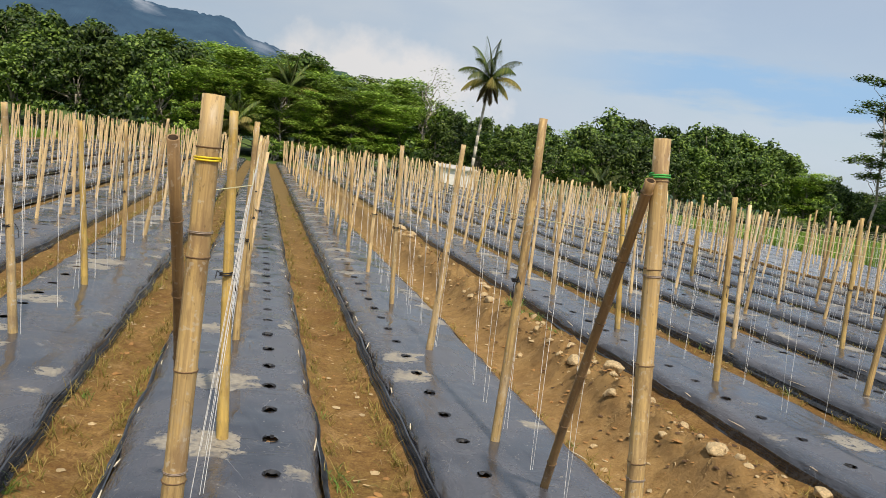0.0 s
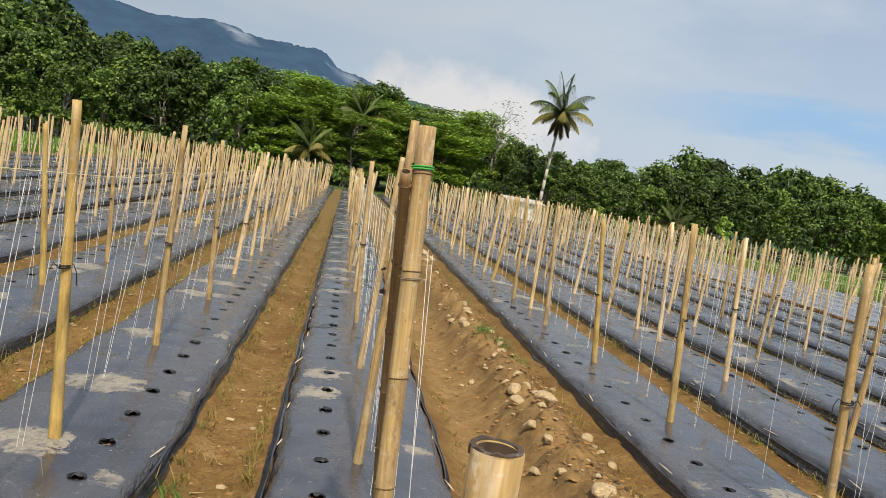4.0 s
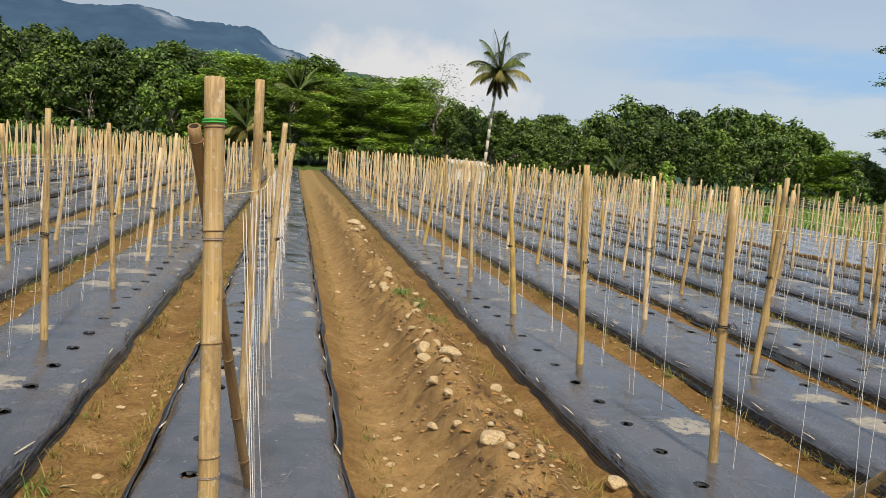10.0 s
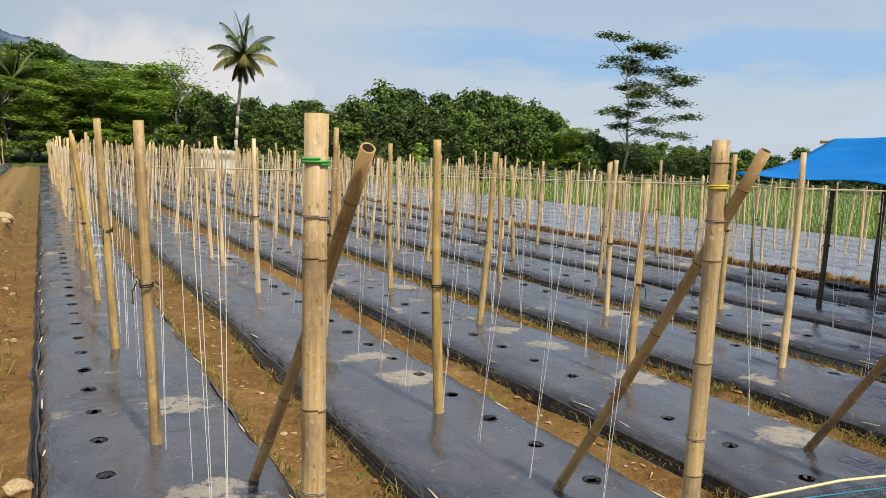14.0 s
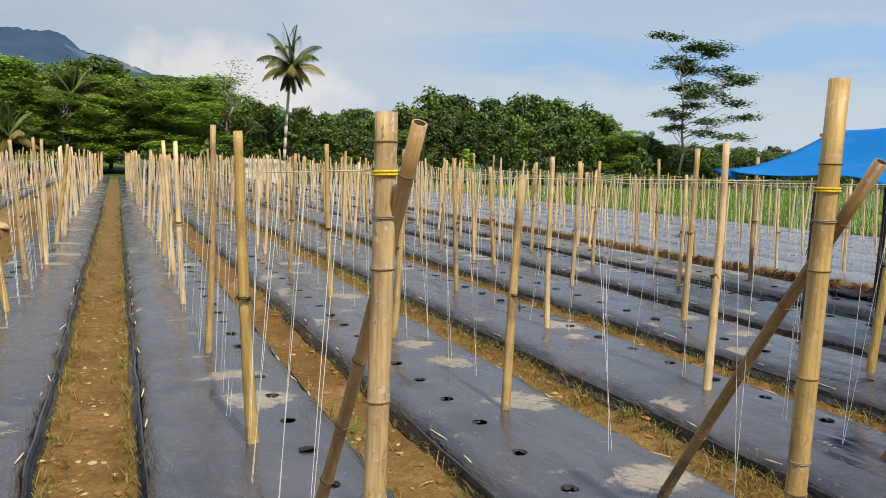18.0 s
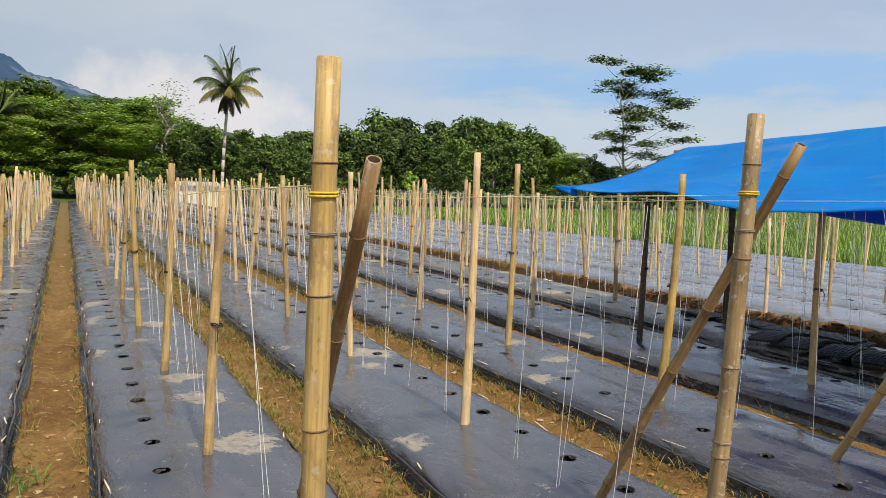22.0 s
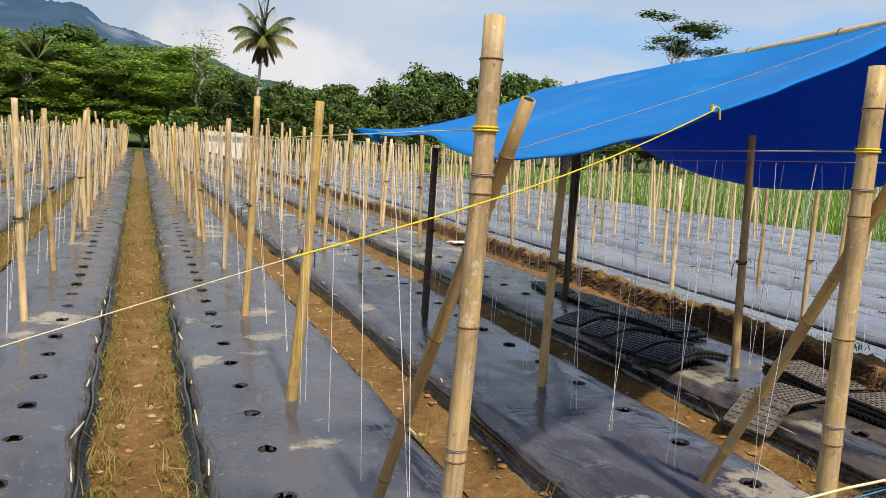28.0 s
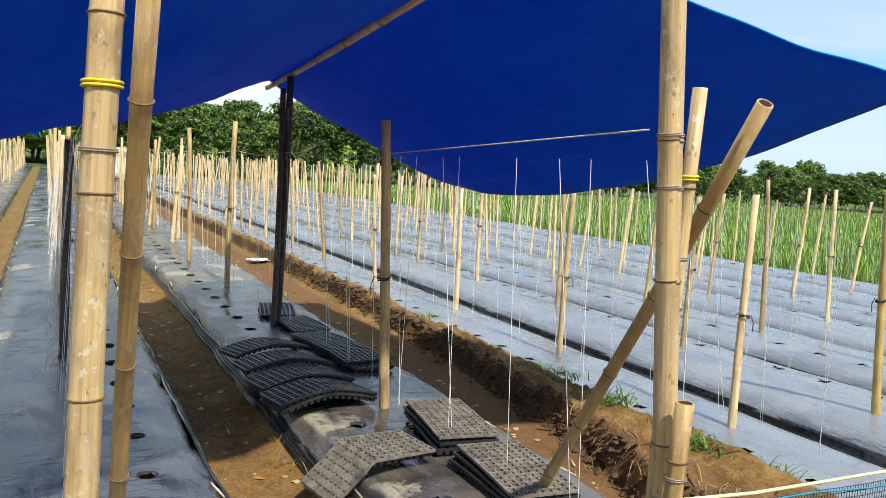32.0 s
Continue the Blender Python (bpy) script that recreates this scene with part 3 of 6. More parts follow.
class Soup:
    """Collects vertices and faces of one mesh."""

    def __init__(self):
        self.v, self.f = [], []

    def add(self, verts, faces):
        o = len(self.v)
        self.v.extend(verts)
        self.f.extend(tuple(i + o for i in f) for f in faces)

    def rod(self, a, b, r, sides=4, r2=None):
        a, b = Vector(a), Vector(b)
        d = (b - a).normalized()
        u = d.orthogonal().normalized()
        w = d.cross(u)
        r2 = r if r2 is None else r2
        vs = []
        for p, q in ((a, r), (b, r2)):
            for i in range(sides):
                t = 2 * math.pi * i / sides
                vs.append(p + u * (math.cos(t) * q) + w * (math.sin(t) * q))
        fs = [(i, (i + 1) % sides, sides + (i + 1) % sides, sides + i) for i in range(sides)]
        fs.append(tuple(reversed(range(sides))))
        fs.append(tuple(range(sides, 2 * sides)))
        self.add(vs, fs)

    def tube(self, pts, r, sides=6):
        """A round cord through points."""
        pts = [Vector(p) for p in pts]
        n = len(pts)
        vs, fs = [], []
        for i, p in enumerate(pts):
            d = (pts[min(i + 1, n - 1)] - pts[max(i - 1, 0)]).normalized()
            u = d.cross(Vector((0.13, 0.21, 1))).normalized()
            w = d.cross(u)
            for j in range(sides):
                t = 2 * math.pi * j / sides
                vs.append(p + (u * math.cos(t) + w * math.sin(t)) * r)
        for i in range(n - 1):
            for j in range(sides):
                a, b = i * sides + j, i * sides + (j + 1) % sides
                fs.append((a, b, b + sides, a + sides))
        self.add(vs, fs)

    def blade(self, p, d, length, width, droop):
        """A thin bent leaf blade of three quads."""
        p, d = Vector(p), Vector(d).normalized()
        side = d.cross(Vector((0, 0, 1)))
        side = side.normalized() if side.length > 1e-3 else Vector((1, 0, 0))
        vs = []
        for i in range(4):
            t = i / 3
            c = p + d * (length * t) + Vector((0, 0, -droop * length * t * t))
            w = width * (1 - t) ** 0.7 * 0.5 + 0.0004
            vs += [c - side * w, c + side * w]
        self.add(vs, [(0, 1, 3, 2), (2, 3, 5, 4), (4, 5, 7, 6)])

    def box(self, lo, hi):
        x0, y0, z0 = lo
        x1, y1, z1 = hi
        self.add([(x0, y0, z0), (x1, y0, z0), (x1, y1, z0), (x0, y1, z0), (x0, y0, z1), (x1, y0, z1), (x1, y1, z1), (x0, y1, z1)],
                 [(3, 2, 1, 0), (4, 5, 6, 7), (0, 1, 5, 4), (1, 2, 6, 5), (2, 3, 7, 6), (3, 0, 4, 7)])

    def mesh(self, name, mat, smooth=False):
        return mesh_of(name, self.v, self.f, mat, smooth)


def smoothstep(a, b, x):
    t = max(0.0, min(1.0, (x - a) / (b - a)))
    return t * t * (3 - 2 * t)


# ---- the plan ----
# stake lines of the beds, in metres across the field
ROW_X = {-6: -10.6, -5: -9.1, -4: -7.6, -3: -6.1, -2: -4.6, -1: -3.15, 0: -1.66, 1: -0.19, 2: 1.37, 3: 3.93, 4: 5.455, 5: 6.90,
         6: 8.37, 7: 9.85, 8: 11.26, 9: 12.74, 10: 15.05, 11: 16.6, 12: 18.1, 13: 19.6, 14: 21.1, 15: 22.6, 16: 24.1}
HOLE_SIDE = {1: 1, 4: 1, 6: 1, 8: 1, 2: -1, 3: -1, 5: -1, 7: -1, 9: -1, 0: -1}
FIELD_END = 56.0
NEAR_END = 1.75


def rise(y):
    return 0.0045 * max(0.0, y - 6.0)


def bed_z(row, y):
    """Height of a bed's crown."""
    return rise(y) - (0.26 if row >= 10 else 0.0)


def ground_z(x, y):
    z = rise(min(y, 90)) - 0.20
    # lower field beyond the earth bank
    drop = smoothstep(13.9, 14.6, x) * smoothstep(-1.0, 1.6, y)
    z -= 0.26 * drop + 0.05 * smoothstep(14.55, 14.75, x) * smoothstep(-1.0, 1.6, y) * (1 - smoothstep(25.0, 26.0, x))
    if 12.9 < x < 14.9:
        lip = float(np.interp(y, (2.2, 3.15, 3.67, 4.48, 5.45, 7.8), (13.52, 13.66, 13.80, 13.92, 14.02, 14.10)))
        lip += 0.05 * noise.noise((x * 3, y * 1.3, 4.0)) + 0.05 * noise.noise((1.0, y * 6.0, 4.0)) + 0.03 * noise.noise((z * 9, y * 17.0, 2.0))
        z -= 0.04 * smoothstep(13.2, 13.3, x) * (1 - smoothstep(lip - 0.06, lip, x)) * smoothstep(1.0, 2.2, y)
        z += 0.26 * drop * (1 - smoothstep(14.2, 14.55, x))
        bank = smoothstep(lip - 0.05, lip + 0.03, x) * (1 - smoothstep(14.2, 14.5, x))
        z += (0.14 + 0.03 * noise.noise((2.0, y * 0.8, 7.0)) + 0.05 * noise.noise((x * 9, y * 8, 7.0)) + 0.03 * noise.noise((x * 21, y * 19, 7.0))) * bank * smoothstep(1.0, 2.2, y)
    # ridge of dug soil in the wide path
    if 1.9 < x < 3.5 and y > 1.0:
        c = 2.70 + 0.08 * noise.noise((5.0, y * 0.5, 1.0)) + 0.06 * noise.noise((2.0, y * 2.5, 6.0))
        h = 0.27 + 0.07 * noise.noise((9.0, y * 0.9, 3.0))
        h *= 1 + 0.32 * noise.noise((x * 5, y * 5, 2.0)) + 0.3 * noise.noise((x * 13, y * 13, 8.0))
        z += h * math.exp(-((x - c) / (0.22 if x < c else 0.34)) ** 2) * (1 - 0.75 * smoothstep(20, 40, y))
        z -= 0.06 * math.exp(-((x - 2.22) / 0.18) ** 2)
    if -4.2 < x < 13.4 and 1.2 < y < 57:
        near = min(abs(abs(x - c) - 0.5) if abs(x - c) > 0.42 else 0.05 for c in ROW_X.values())
        z += (0.062 + 0.02 * noise.noise((x * 2, y * 1.5, 3.3))) * math.exp(-(near / 0.13) ** 2) * smoothstep(1.2, 2.0, y)
    if -14 < x < 24 and y < 58:
        a = noise.noise((x * 2.3, y * 2.3, 0.0)) * 0.022 + noise.noise((x * 7, y * 7, 5.0)) * 0.012
        z += a
    # rising land under the woods
    z += 3.0 * smoothstep(60, 130, y) * smoothstep(40, -60, x)
    return z


# ---- ground ----
def spaced(stops):
    """Coordinates from (start, step) pairs."""
    out = []
    for (a, st), (b, _) in zip(stops, stops[1:]):
        n = max(1, round((b - a) / st))
        out += [a + (b - a) * i / n for i in range(n)]
    return out + [stops[-1][0]]


gx = spaced([(-2500, 600), (-400, 90), (-60, 8), (-14, 0.9), (-3.5, 0.075), (1.9, 0.035), (3.4, 0.075), (12.9, 0.06), (13.4, 0.022), (14.4, 0.06), (14.7, 0.2), (24, 2), (60, 25), (400, 500), (2500, 1)])
gy = spaced([(-2500, 600), (-200, 45), (-20, 2), (1.2, 0.05), (8, 0.07), (11, 0.14), (18, 0.4), (34, 1.2), (60, 6), (140, 80), (700, 450), (2500, 1)])
gv = [(x, y, ground_z(x, y)) for y in gy for x in gx]
W = len(gx)
gf = [(j * W + i, j * W + i + 1, (j + 1) * W + i + 1, (j + 1) * W + i) for j in range(len(gy) - 1) for i in range(W - 1)]
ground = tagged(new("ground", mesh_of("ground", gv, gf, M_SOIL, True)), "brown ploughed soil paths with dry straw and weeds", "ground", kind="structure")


# ---- raised beds under plastic film ----
HALF = [(0.503, -0.088), (0.501, -0.070), (0.496, -0.053), (0.487, -0.036), (0.473, -0.021), (0.455, -0.010), (0.43, -0.003), (0.40, 0.0), (0.33, 0.0), (0.25, 0.0)]
PROFILE = [(-x, z) for x, z in HALF] + HALF[::-1]
# lengthwise folds of the hem: out, down, fold
HEM = [(0.497, -0.046, 0.0), (0.505, -0.056, 0.006), (0.508, -0.066, -0.004), (0.516, -0.072, 0.007), (0.519, -0.082, -0.004), (0.528, -0.086, 0.007), (0.531, -0.096, -0.003), (0.540, -0.100, 0.005), (0.546, -0.116, 0.0)]
HOLE_R = 0.043
HOLE_STEP = 0.455


def hole_offset(row):
    return 0.235 * HOLE_SIDE.get(row, 1 if row % 2 else -1)


SPLINT = []
for i in range(3):
    sp = Soup()
    L = 0.11 + 0.05 * i
    sp.add([(x * w, y, z * w * 0.6) for y, w in ((-L / 2, 0.0026), (0, 0.0045), (L / 2, 0.0022)) for x, z in ((-1, -1), (1, -1), (1, 1), (-1, 1))],
           [(0, 1, 5, 4), (1, 2, 6, 5), (2, 3, 7, 6), (3, 0, 4, 7), (4, 5, 9, 8), (5, 6, 10, 9), (6, 7, 11, 10), (7, 4, 8, 11), (3, 2, 1, 0), (8, 9, 10, 11)])
    SPLINT.append(sp.mesh("film_pin", M_SPLINT))


def build_bed(row):
    cx, hx = ROW_X[row], hole_offset(row)
    near = -1 <= row <= 11
    wide = 1.0 if row < 10 else 1.12 if row == 10 else 1.29
    cols = [x for x, _ in PROFILE if abs(x - hx) > 0.06] + [hx - HOLE_R, hx, hx + HOLE_R, 0.0, -hx, 0.12, -0.12]
    cols = sorted(set(round(c, 4) for c in cols))
    hole_ys = [2.05 + 0.07 * (row % 3) + HOLE_STEP * i for i in range(70 if near else 34)]
    ys = []
    for h in hole_ys:
        if h < 11 and near:
            ys += [h - HOLE_R, h, h + HOLE_R] + ([h + HOLE_R + 0.0335 * q for q in range(1, 11)] if h < 8 and 1 <= row <= 9 else [h + HOLE_R + 0.052 * q for q in range(1, 7)])
        else:
            ys += [h - HOLE_R, h, h + HOLE_R, h + 0.13, h + HOLE_STEP - 0.14]
    ys += spaced([(max(ys) + 0.1, 1.0), (FIELD_END, 1)])
    ys = sorted(set([NEAR_END, NEAR_END + 0.14] + [round(y, 4) for y in ys if y > NEAR_END + 0.2]))
    px = [p[0] for p in PROFILE]
    pz = [p[1] for p in PROFILE]
    hi = cols.index(round(hx, 4))
    rows_at = {round(h, 4): h for h in hole_ys}
    vs, fs = [], []
    nc = len(cols)
    for y in ys:
        wob = 0.025 * noise.noise((row * 7.1, y * 0.35, 0.5))
        for j, c in enumerate(cols):
            z = float(np.interp(c, px, pz))
            e = smoothstep(0.40, 0.485, abs(c))
            x = c * (1 + wob) * wide
            z -= 0.055 * (c / 0.5) ** 2 + 0.03 * (c / 0.5) ** 6 if row >= 10 else 0.028 * (c / 0.5) ** 2
            z += 0.012 * noise.noise((c * 3, y * 0.9, row * 3.3)) + 0.010 * (1 - e) * noise.noise((c * 5, y * 3.0, row))
            fold = noise.noise((c * 5, y * 2.2 + c * 9, row * 5.0)) + 0.6 * noise.noise((c * 9, y * 7.0 - c * 30, row * 2.0))
            pleat = noise.noise((c * 95, y * 2.6, row * 4.0))
            x += math.copysign(0.013, c) * (fold + 0.7 * pleat) * e + 0.022 * e * noise.noise((math.copysign(4, c), y * 1.9, row * 6.0))
            z += (0.011 * fold + 0.008 * pleat) * e
            z += 0.006 * (1 - e) * abs(noise.noise((c * 8 + y * 2, y * 5.0, row * 1.7)))
            if y <= NEAR_END + 0.01:
                z = min(z, -0.10)
            vs.append([cx + x, y, bed_z(row, y) + z])
    diag = HOLE_R * 0.7071
    skip = set()
    for i, y in enumerate(ys):
        if y in rows_at and 0 < i < len(ys) - 1 and y < 30:
            for di in (-1, 1):
                for dj in (-1, 1):
                    v = vs[(i + di) * nc + hi + dj]
                    f = 1.0 + 0.22 * noise.noise((di * 2.7, dj * 3.9, y * 7.3 + row))
                    v[0] = cx + hx + dj * diag * f
                    v[1] = y + di * diag * f
            zc = vs[i * nc + hi][2]
            for di in (-1, 0, 1):
                for dj in (-1, 0, 1):
                    vs[(i + di) * nc + hi + dj][2] = zc + 0.004 * noise.noise((di * 3.3, dj * 2.1, y * 5))
            skip |= {(i - 1, hi - 1), (i - 1, hi), (i, hi - 1), (i, hi)}
    for i in range(len(ys) - 1):
        for j in range(nc - 1):
            if (i, j) not in skip:
                a = i * nc + j
                fs.append((a, a + 1, a + nc + 1, a + nc))
    thing = empty("raised_bed", pose(0, 0, 0), "long raised bed under silver-grey plastic mulch film with planting holes", "raised bed", "raised beds of the field")
    film = M_FILM_NEW if row >= 10 else M_FILM_DUST if row == 9 else M_FILM
    me = mesh_of("film", vs, fs, film, True)
    me.attributes.new("across", "FLOAT", "POINT").data.foreach_set("value", [c / 0.5 for _ in ys for c in cols])
    part("film", me, thing)
    # loose crumpled hem of the film on the soil
    for sg in (-1, 1):
        hv, hf = [], []
        hys = spaced([(NEAR_END + 0.15, 0.045 if near else 0.2), (11, 0.25), (26, 1)])
        for y in hys:
            z0 = bed_z(row, y) - (0.075 if row >= 10 else 0.028)
            low = 0.014 * noise.noise((row * 3.0, y * 1.3, sg * 4.0))
            out = 0.018 * noise.noise((row * 5.0, y * 0.8, sg * 7.0)) + 0.008 * noise.noise((row * 2.0, y * 4.0, sg))
            for q, (dx, dz, up) in enumerate(HEM):
                cr = noise.noise((q * 2.9, y * 0.9, row * 3.0 + sg)) + 0.45 * noise.noise((q * 5.1, y * 5.0, row + sg))
                w = q / (len(HEM) - 1)
                hv.append((cx + sg * ((dx + out * w) * wide + 0.005 * cr) + 0.022 * noise.noise((sg * 4, y * 1.9, row * 6.0)), y, z0 + dz + low * w + up * (1 + 0.8 * cr)))
        nh = len(HEM)
        for i in range(len(hys) - 1):
            for q in range(nh - 1):
                a = i * nh + q
                hf.append((a, a + 1, a + nh + 1, a + nh) if sg > 0 else (a + nh, a + nh + 1, a + 1, a))
        part("film_hem", mesh_of("film_hem", hv, hf, M_HEM), thing, "crumpled dark hem of the film")
        # bare soil side under the hem, its shade deepened by a darker soil colour
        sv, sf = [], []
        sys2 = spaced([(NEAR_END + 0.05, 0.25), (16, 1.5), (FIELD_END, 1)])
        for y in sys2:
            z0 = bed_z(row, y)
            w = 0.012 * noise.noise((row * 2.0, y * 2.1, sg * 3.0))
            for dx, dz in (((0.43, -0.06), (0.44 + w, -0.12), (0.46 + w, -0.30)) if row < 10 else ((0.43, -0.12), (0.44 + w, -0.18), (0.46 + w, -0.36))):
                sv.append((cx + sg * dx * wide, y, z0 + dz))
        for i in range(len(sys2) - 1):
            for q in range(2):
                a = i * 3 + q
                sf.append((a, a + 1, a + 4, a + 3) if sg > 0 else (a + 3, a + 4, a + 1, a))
        part("soil_side", mesh_of("soil_side", sv, sf, M_DARKSOIL, True), thing, "bare soil under the hem of the film")
        # splints that pin the film to the bed's edge
        if 1 <= row <= 9:
            g = random.Random(row * 10 + sg)
            y = 2.1 + g.random() * 0.4
            while y < 12.5:
                ob = part("film_pin", SPLINT[g.randrange(3)], thing, "", pose(cx + sg * (0.478 + g.uniform(-0.014, 0.010)), y, bed_z(row, y) - 0.046 + g.uniform(-0.004, 0.006), g.gauss(0, 3), 0, g.gauss(0, 6)))
                y += g.uniform(0.35, 1.2)
    # torn film edge that curls down into the planting holes
    if 1 <= row <= 9:
        fl = Soup()
        g = random.Random(900 + row)
        for h in hole_ys:
            if h > 12:
                break
            zc = bed_z(row, h) - (0.028 if row < 10 else 0.085) * (hx / 0.5) ** 2
            ring = []
            for q in range(12):
                a = q * math.pi / 6
                r1, r2 = HOLE_R * g.uniform(0.96, 1.10), HOLE_R * g.uniform(0.62, 0.92)
                ring += [(cx + hx + math.cos(a) * r1, h + math.sin(a) * r1, zc + 0.005), (cx + hx + math.cos(a) * r2, h + math.sin(a) * r2, zc - g.uniform(-0.004, 0.016))]
            fl.add(ring, [(2 * q, 2 * ((q + 1) % 12), 2 * ((q + 1) % 12) + 1, 2 * q + 1) for q in range(12) if g.random() < 0.9])
        tagged(part("hole_lining", fl.mesh("hole_lining", M_EDGE), thing, "torn film edge round the planting holes"), kind="stuff")
    core, strip = [], []
    sy = spaced([(NEAR_END + 0.1, 0.06), (9, 0.3), (31, 1)])
    for y in sy:
        z = bed_z(row, y) - 0.034
        core += [(cx + hx - 0.11, y, z), (cx + hx, y, z - 0.004 + 0.022 * noise.noise((y * 13, row, 1))), (cx + hx + 0.11, y, z)]
    for i in range(len(sy) - 1):
        a = 3 * i
        strip += [(a, a + 1, a + 4, a + 3), (a + 1, a + 2, a + 5, a + 4)]
    part("soil_core", mesh_of("soil_core", core, strip, M_CORE), thing, "dark moist soil seen in the planting holes")
    return thing


for r in ROW_X:
    build_bed(r)


# ---- bamboo ----
def culm(length, r0, r1, step, sides, seed, bend=0.01, hollow=True):
    """A bamboo pole along z with swollen nodes and an open top."""
    rng = random.Random(seed)
    zs, node_z = [(0.0, 1.0)], []
    z = step * rng.uniform(0.3, 0.9)
    while z < length - 0.04:
        node_z.append(z)
        zs += [(z - 0.012, 0.992), (z - 0.004, 1.045), (z + 0.005, 1.025), (z + 0.014, 0.99)]
        z += step * rng.uniform(0.85, 1.15)
    zs.append((length, 1.0))
    ph = rng.uniform(0, 6.28)
    s = Soup()

    def centre(z):
        t = z / length
        return bend * math.sin(t * 3.0 + ph), bend * math.cos(t * 2.3 + ph)

    off = centre(0)
    verts, faces = [], []
    for z, q in zs:
        cx, cy = centre(z)
        r = (r0 + (r1 - r0) * z / length) * q
        for i in range(sides):
            a = 2 * math.pi * i / sides
            verts.append((cx - off[0] + math.cos(a) * r, cy - off[1] + math.sin(a) * r, z))
    n = len(zs)
    for i in range(n - 1):
        for j in range(sides):
            a, b = i * sides + j, i * sides + (j + 1) % sides
            faces.append((a, b, b + sides, a + sides))
    top = (n - 1) * sides
    cx, cy = centre(length)
    if hollow:
        k0 = len(verts)
        for q, dz in ((0.76, 0.0), (0.72, -0.035)):
            for i in range(sides):
                a = 2 * math.pi * i / sides
                verts.append((cx - off[0] + math.cos(a) * r1 * q, cy - off[1] + math.sin(a) * r1 * q, length + dz))
        for j in range(sides):
            b = (j + 1) % sides
            faces.append((top + j, top + b, k0 + b, k0 + j))
            faces.append((k0 + j, k0 + b, k0 + sides + b, k0 + sides + j))
        faces.append(tuple(k0 + sides + j for j in range(sides)))
    else:
        faces.append(tuple(top + j for j in range(sides)))
    s.add(verts, faces)
    return s, node_z, centre, off


def culm_mesh(name, mat, *args, **kw):
    s, node_z, centre, off = culm(*args, **kw)
    me = s.mesh(name, mat, True)
    # the hollow shows the dark inside of the culm
    me.materials.append(M_PITH)
    sides = args[4]
    first = len(me.polygons) - 2 * sides - 1
    for j in range(sides):
        me.polygons[first + 2 * j + 1].material_index = 1
        me.polygons[first + 2 * j].use_smooth = False
    me.polygons[-1].material_index = 1
    return me, node_z, centre, off


def band(r, mat, name, turns=2, thick=0.003, tail=0.0):
    """Cord wound round a pole, centred on the origin."""
    s = Soup()
    pts = []
    for i in range(turns * 12 + 1):
        a = i / 12 * 2 * math.pi
        pts.append((math.cos(a) * (r + thick * 0.7), math.sin(a) * (r + thick * 0.7), (i / (turns * 12) - 0.5) * thick * 2.4 * turns))
    s.tube(pts, thick, 5)
    if tail:
        s.tube([(r, 0, 0), (r + tail * 0.5, 0.01, 0.012), (r + tail, 0.02, -0.03), (r + tail * 1.05, 0.02, -0.09)], thick * 0.8, 4)
        s.tube([(-r, 0, 0), (-r - tail * 0.6, 0.0, 0.02), (-r - tail * 1.1, -0.02, -0.01)], thick * 0.8, 4)
    return s.mesh(name, mat, True)


def lean_pose(base, top):
    """A pose at base whose z axis points to top."""
    d = Vector(top) - Vector(base)
    return Matrix.Translation(base) @ d.to_track_quat("Z", "Y").to_matrix().to_4x4()


STAKE_MESH = []
for i in range(10):
    mat = (M_STAKE, M_STAKE, M_STRAW, M_CREAM, M_STAKE, M_POST, M_STAKE, M_YELLOW, M_CREAM, M_POST)[i]
    STAKE_MESH.append(culm_mesh("bamboo_stake", mat, 1.56 + 0.02 * (i % 5), 0.0265 + 0.002 * (i % 4), 0.0205 + 0.0015 * (i % 3), 0.27, 10, 100 + i, bend=0.012)[0])
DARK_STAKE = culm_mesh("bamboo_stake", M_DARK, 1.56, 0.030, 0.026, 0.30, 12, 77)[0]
TIE = band(0.0275, M_BLACK, "twine_tie", 2, 0.004, 0.035)
rng = random.Random(5)

